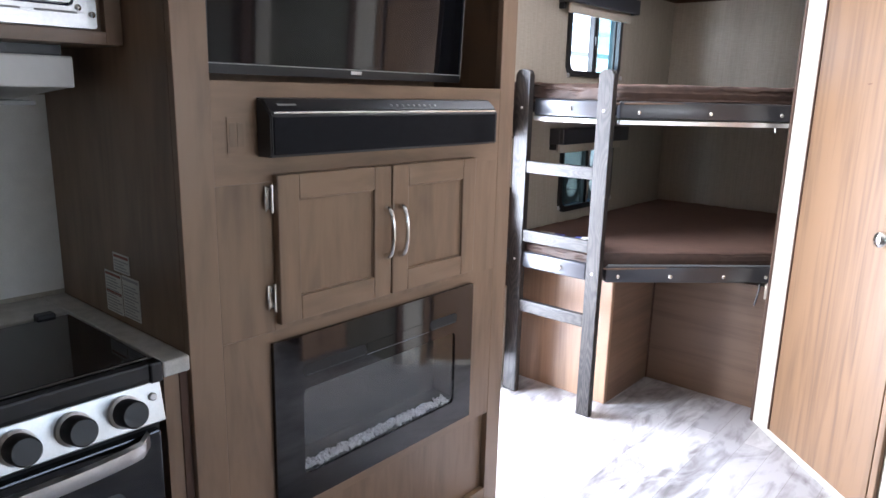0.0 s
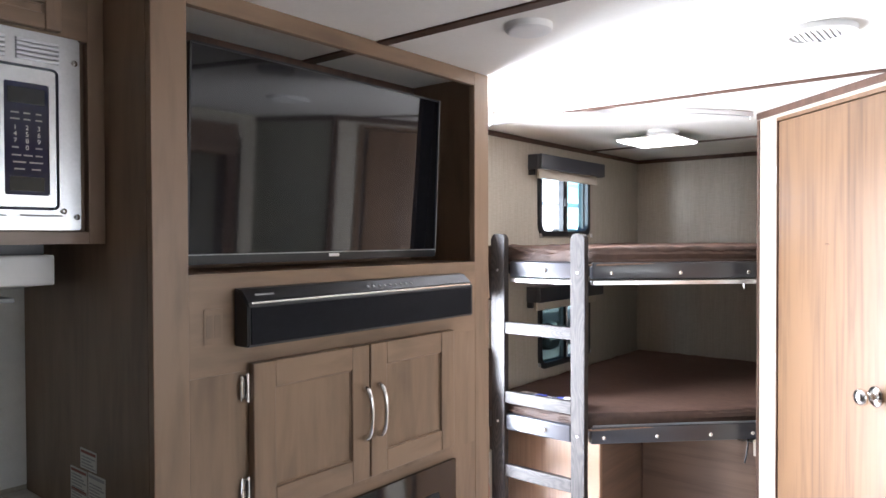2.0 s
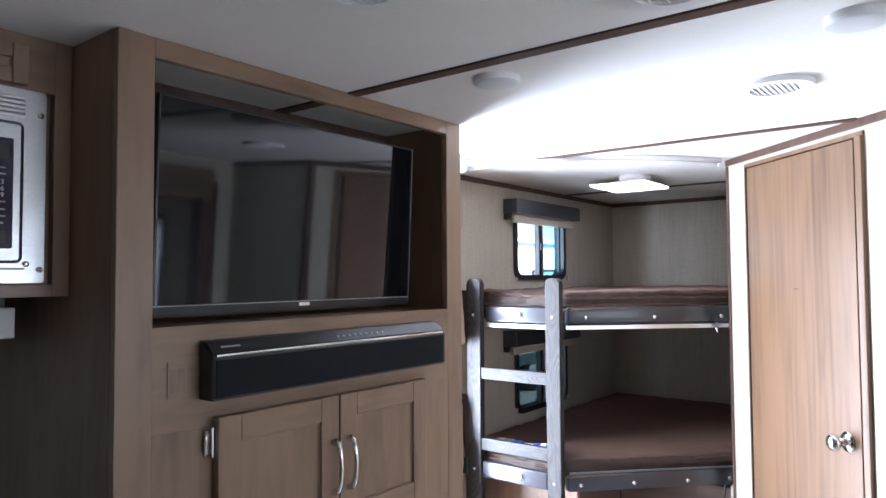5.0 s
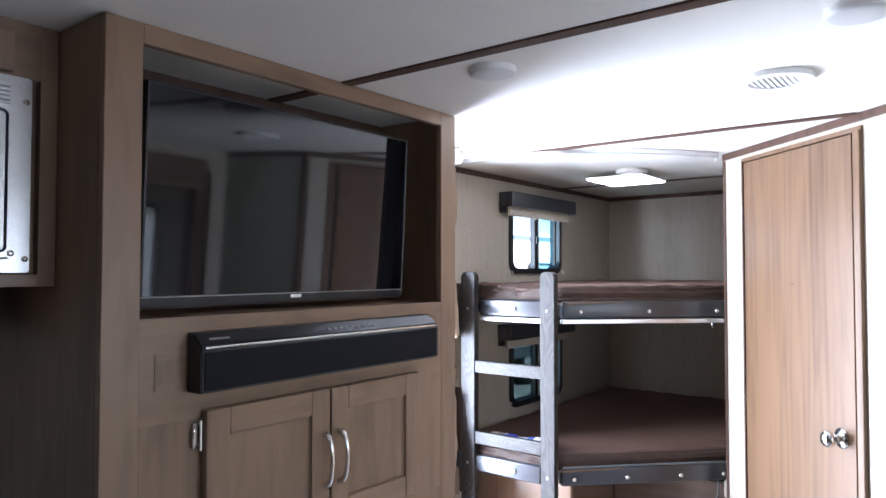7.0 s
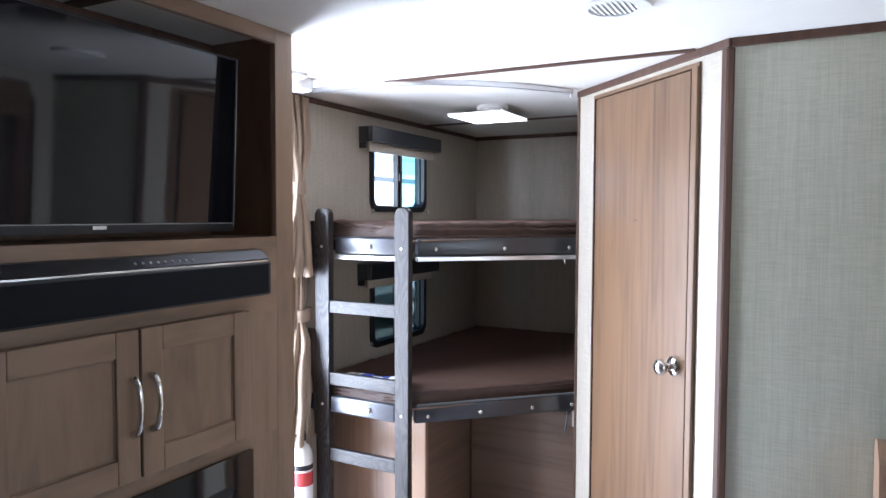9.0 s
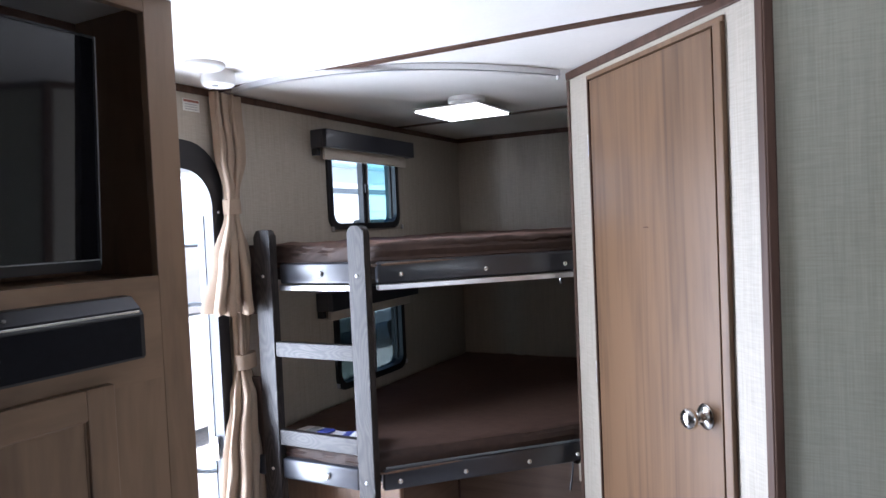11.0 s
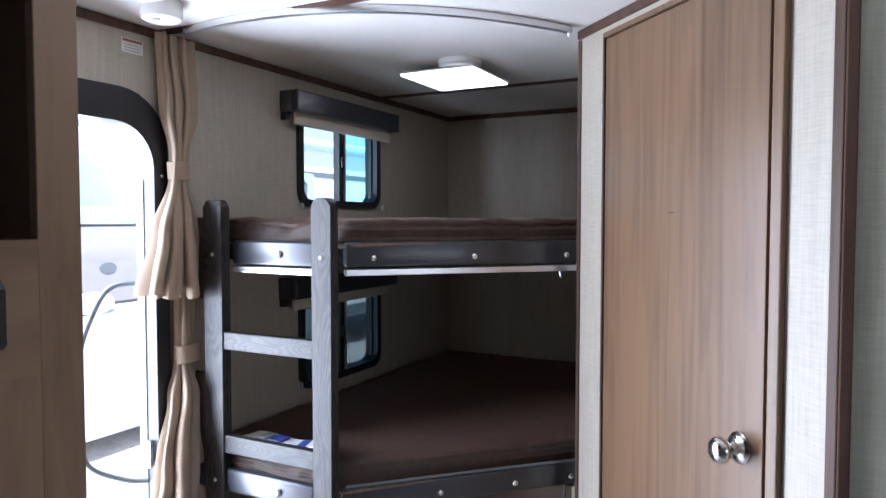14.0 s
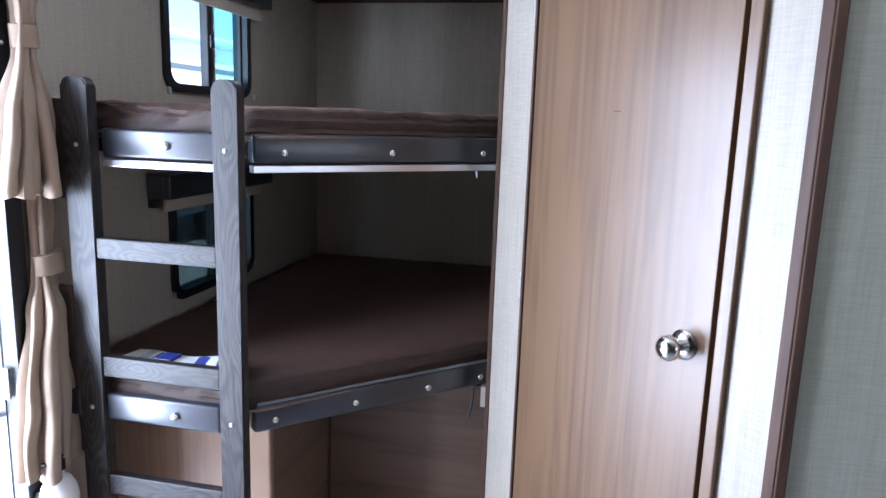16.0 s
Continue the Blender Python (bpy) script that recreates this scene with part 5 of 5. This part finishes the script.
def extinguisher():
    e = thing("fire_extinguisher", (-1.29, 2.83, 0.16), "small white fire extinguisher with red label by the entrance", "extinguisher")
    x, y = -1.29, 2.83
    part("bottle", disc_stack([(0.04, 0.16), (0.046, 0.17), (0.046, 0.43), (0.042, 0.455), (0.03, 0.478), (0.016, 0.488), (0.014, 0.5)], (x, y, 0), "Z", 28), M_WHITE, e, "white bottle", True)
    part("label_band", disc_stack([(0.0465, 0.315), (0.0468, 0.317), (0.0468, 0.372), (0.0465, 0.374)], (x, y, 0), "Z", 28), M_RED, e, "red label band", True)
    part("label_band", disc_stack([(0.0466, 0.383), (0.047, 0.385), (0.047, 0.403), (0.0466, 0.405)], (x, y, 0), "Z", 28), M_BLACK, e, "dark label band", True)
    part("valve", box(x - 0.014, x + 0.014, y - 0.02, y + 0.014, 0.498, 0.53, 0.004), M_BLACK, e)
    part("lever", box(x - 0.008, x + 0.008, y - 0.05, y + 0.016, 0.53, 0.54, 0.003), M_BLACK, e)
    part("bracket", box(WALL + 0.001, x - 0.04, y - 0.02, y + 0.02, 0.2, 0.44, 0.003), M_BLACK, e)


extinguisher()


# ---- dinette bench ----
def dinette_bench():
    b = thing("dinette_bench", (0.95, 2.5, 0), "black leather bench with wooden end panel by the grey wall", "bench")
    out = [(2.44, 0.0), (2.74, 0.0), (2.74, 0.85)]
    out += [(2.70 + 0.04 * math.cos(radians(15 * k)), 0.83 + 0.04 * math.sin(radians(15 * k))) for k in range(1, 7)]
    out += [(2.66, 0.87), (2.6, 0.83), (2.565, 0.7), (2.44, 0.55)]
    part("end_panel", slab(out, 0.775, 0.797, side_place), M_PANEL, b, "light wooden end panel")
    part("panel_edge", box(0.772, 0.8, 2.56, 2.57, 0.05, 0.7, 0.003), M_TRIM, b)
    part("backrest", box(0.797, 0.985, 2.6, 2.735, 0.42, 0.86, 0.03, None, None, 4), M_LEATHER, b, "", True)
    part("seat", box(0.797, 0.985, 2.42, 2.68, 0.34, 0.46, 0.03, None, None, 4), M_LEATHER, b, "", True)
    part("buckle", rod([(0.86, 2.597, 0.80), (0.872, 2.589, 0.815), (0.885, 2.597, 0.80), (0.872, 2.591, 0.77)], 0.004, None, 8), M_CHROME, b, "chrome buckle")


dinette_bench()


# ---- outside ----
GROUND = -0.75
tagged(part("ground", box(-300, 300, -300, 300, GROUND - 0.2, GROUND), M_GRAVEL), "pale gravel yard in full sun", "ground", "", "structure")


def trailer(x, y0, y1, label, door_y, z_top=2.5):
    """A parked travel trailer seen through the openings; its near face looks along +x."""
    t = thing("travel_trailer", (x, (y0 + y1) / 2, GROUND), label, "trailer", "parked trailers")
    zb = GROUND + 0.55
    out = [(y0, zb), (y1, zb), (y1, z_top - 0.3), (y1 - 0.35, z_top), (y0 + 0.3, z_top), (y0, z_top - 0.5)]
    part("body", slab(out, x - 2.3, x, side_place), M_SIDING, t, "white ribbed siding")
    for k in range(9):
        z = zb + 0.2 + 0.3 * k
        if z < z_top - 0.35:
            part("rib", box(x, x + 0.008, y0 + 0.05, y1 - 0.1, z, z + 0.012), M_STRIPE if k % 4 == 1 else M_SIDING, t)
    part("stripe", box(x, x + 0.01, y0 + 0.05, y1 - 0.1, 1.28, 1.34), M_STRIPE, t, "grey side stripe")
    part("stripe", box(x, x + 0.011, y0 + 0.05, y1 - 0.1, 2.1, 2.18), M_STRIPE, t, "grey side stripe")
    part("stripe", box(x, x + 0.01, y0 + 0.05, y1 - 0.1, zb, zb + 0.2), M_STRIPE, t, "grey skirt stripe")
    d = part("door", ring(rounded(door_y, door_y + 0.72, 0.15, 2.15, 0.08), rounded(door_y + 0.16, door_y + 0.56, 1.4, 2.02, 0.09), x, x + 0.03, side_place), M_SIDEBLUE, t, "pale entry door")
    part("door_window", slab(rounded(door_y + 0.14, door_y + 0.58, 1.38, 2.04, 0.09), x + 0.004, x + 0.012, side_place), M_STRIPE, d)
    for y in (door_y + 1.35, door_y + 2.9, door_y - 2.2):
        if y0 + 0.3 < y < y1 - 1.4:
            w = part("window", ring(rounded(y, y + 1.0, 0.95, 1.65, 0.09), rounded(y + 0.05, y + 0.95, 1.0, 1.6, 0.06), x, x + 0.03, side_place), M_BLACK, t)
            part("pane", slab(rounded(y + 0.04, y + 0.96, 0.99, 1.61, 0.06), x + 0.003, x + 0.01, side_place), M_SIDEBLUE, w)
    for y in (y0 + 0.68 * (y1 - y0) - 0.45, y0 + 0.68 * (y1 - y0) + 0.45):
        w = part("wheel", disc_stack([(0.34, 0.0), (0.36, -0.03), (0.36, -0.19), (0.34, -0.22)], (x - 0.02, y, GROUND + 0.36), "X", 28), M_TYRE, t, "", True)
        part("rim", disc_stack([(0.2, 0.0), (0.18, 0.02), (0.05, 0.03)], (x - 0.02, y, GROUND + 0.36), "X", 20), M_WHITE, w)
    aw = rod([(x + 0.08, y0 + 0.6, z_top - 0.12), (x + 0.08, y1 - 0.8, z_top - 0.12)], 0.07, None, 14)
    part("awning_roll", aw, M_SIDEBLUE, t, "rolled blue awning", True)
    for y in (y0 + 0.7, y1 - 0.9):
        part("awning_arm", box(x, x + 0.05, y - 0.03, y + 0.03, zb + 0.5, z_top - 0.12), M_WHITE, t)


trailer(-6.4, 7.2, 15.4, "white travel trailer parked across the yard", 9.35, 2.7)
trailer(-10.5, -2.5, 5.6, "white travel trailer parked farther off", 1.5, 2.4)


def canopy():
    c = thing("market_canopy", (-8.5, 8.0, GROUND), "sky-blue pitched canopy on white poles in the yard", "canopy")
    own = bmesh.new()
    tip = own.verts.new((-8.5, 6.3, 2.8))
    low = [own.verts.new((x, y, 1.5)) for x, y in ((-10.3, 3.9), (-6.75, 3.9), (-6.75, 8.3), (-10.3, 8.3))]
    skirt = [own.verts.new((v.co.x, v.co.y, 1.38)) for v in low]
    for k in range(4):
        own.faces.new((tip, low[k], low[(k + 1) % 4]))
        own.faces.new((low[k], low[(k + 1) % 4], skirt[(k + 1) % 4], skirt[k]))
    own.faces.new(skirt)
    part("cloth", own, M_CANOPY, c)
    for x, y in ((-10.25, 3.95), (-6.8, 3.95), (-6.8, 8.25), (-10.25, 8.25)):
        part("pole", rod([(x, y, GROUND), (x, y, 1.6)], 0.025, None, 10), M_WHITE, c)


canopy()


def parked_van():
    v = thing("parked_van", (-6.1, 6.2, GROUND), "grey van parked on the gravel yard, lower half whitened as sun glare", "van")
    z = GROUND
    paint = plain("van_paint", (0.33, 0.32, 0.305), 0.35, 0, 0, 3, 0.12, 1.5, 0.5)
    # lower half in white: the blown-out sunlight is put into its colour
    low = slab([(4.2, z + 0.22), (8.5, z + 0.22), (8.55, z + 1.2), (8.45, 0.66), (4.2, 0.66)], -7.0, -5.17, side_place)
    bmesh.ops.bevel(low, geom=low.edges[:], offset=0.06, segments=3, affect="EDGES")
    part("lower_body", low, M_SIDING, v, "lower body coloured white for sun glare", True)
    high = slab([(-7.0, 0.64), (-5.22, 0.64), (-5.22, 1.05), (-5.3, 1.25), (-5.52, 1.4), (-7.0, 1.4)], 4.2, 8.4, lambda u, w, d: (u, d, w))
    bmesh.ops.bevel(high, geom=high.edges[:], offset=0.05, segments=3, affect="EDGES")
    part("upper_body", high, paint, v, "grey upper body", True)
    part("window_band", slab([(-6.9, 1.39), (-5.5, 1.39), (-5.66, 1.56), (-6.9, 1.56)], 4.3, 7.9, lambda u, w, d: (u, d, w)), M_SIDEBLUE, v, "pale reflecting window band")
    part("trim_line", box(-5.56, -5.5, 4.25, 8.2, 1.385, 1.4), M_STRIPE, v)
    out = [(5.55 + 0.085 * math.cos(radians(20 * k)), 1.0 + 0.05 * math.sin(radians(20 * k))) for k in range(18)]
    part("badge", slab(out, -5.222, -5.212, side_place), M_STRIPE, v, "dark oval badge")
    out = [(5.36 + 0.2 * math.cos(radians(20 * k)), 0.7 + 0.1 * math.sin(radians(20 * k))) for k in range(18)]
    part("headlight", slab(out, -5.2, -5.15, side_place), M_WHITE, v, "white oval headlight")
    for y in (4.3, 8.05):
        w = part("wheel", disc_stack([(0.33, 0.0), (0.35, -0.03), (0.35, -0.19), (0.33, -0.22)], (-5.14, y, z + 0.35), "X", 28), M_TYRE, v, "", True)
        part("rim", disc_stack([(0.2, 0.0), (0.18, 0.02), (0.05, 0.03)], (-5.14, y, z + 0.35), "X", 20), M_ALU, w)


parked_van()
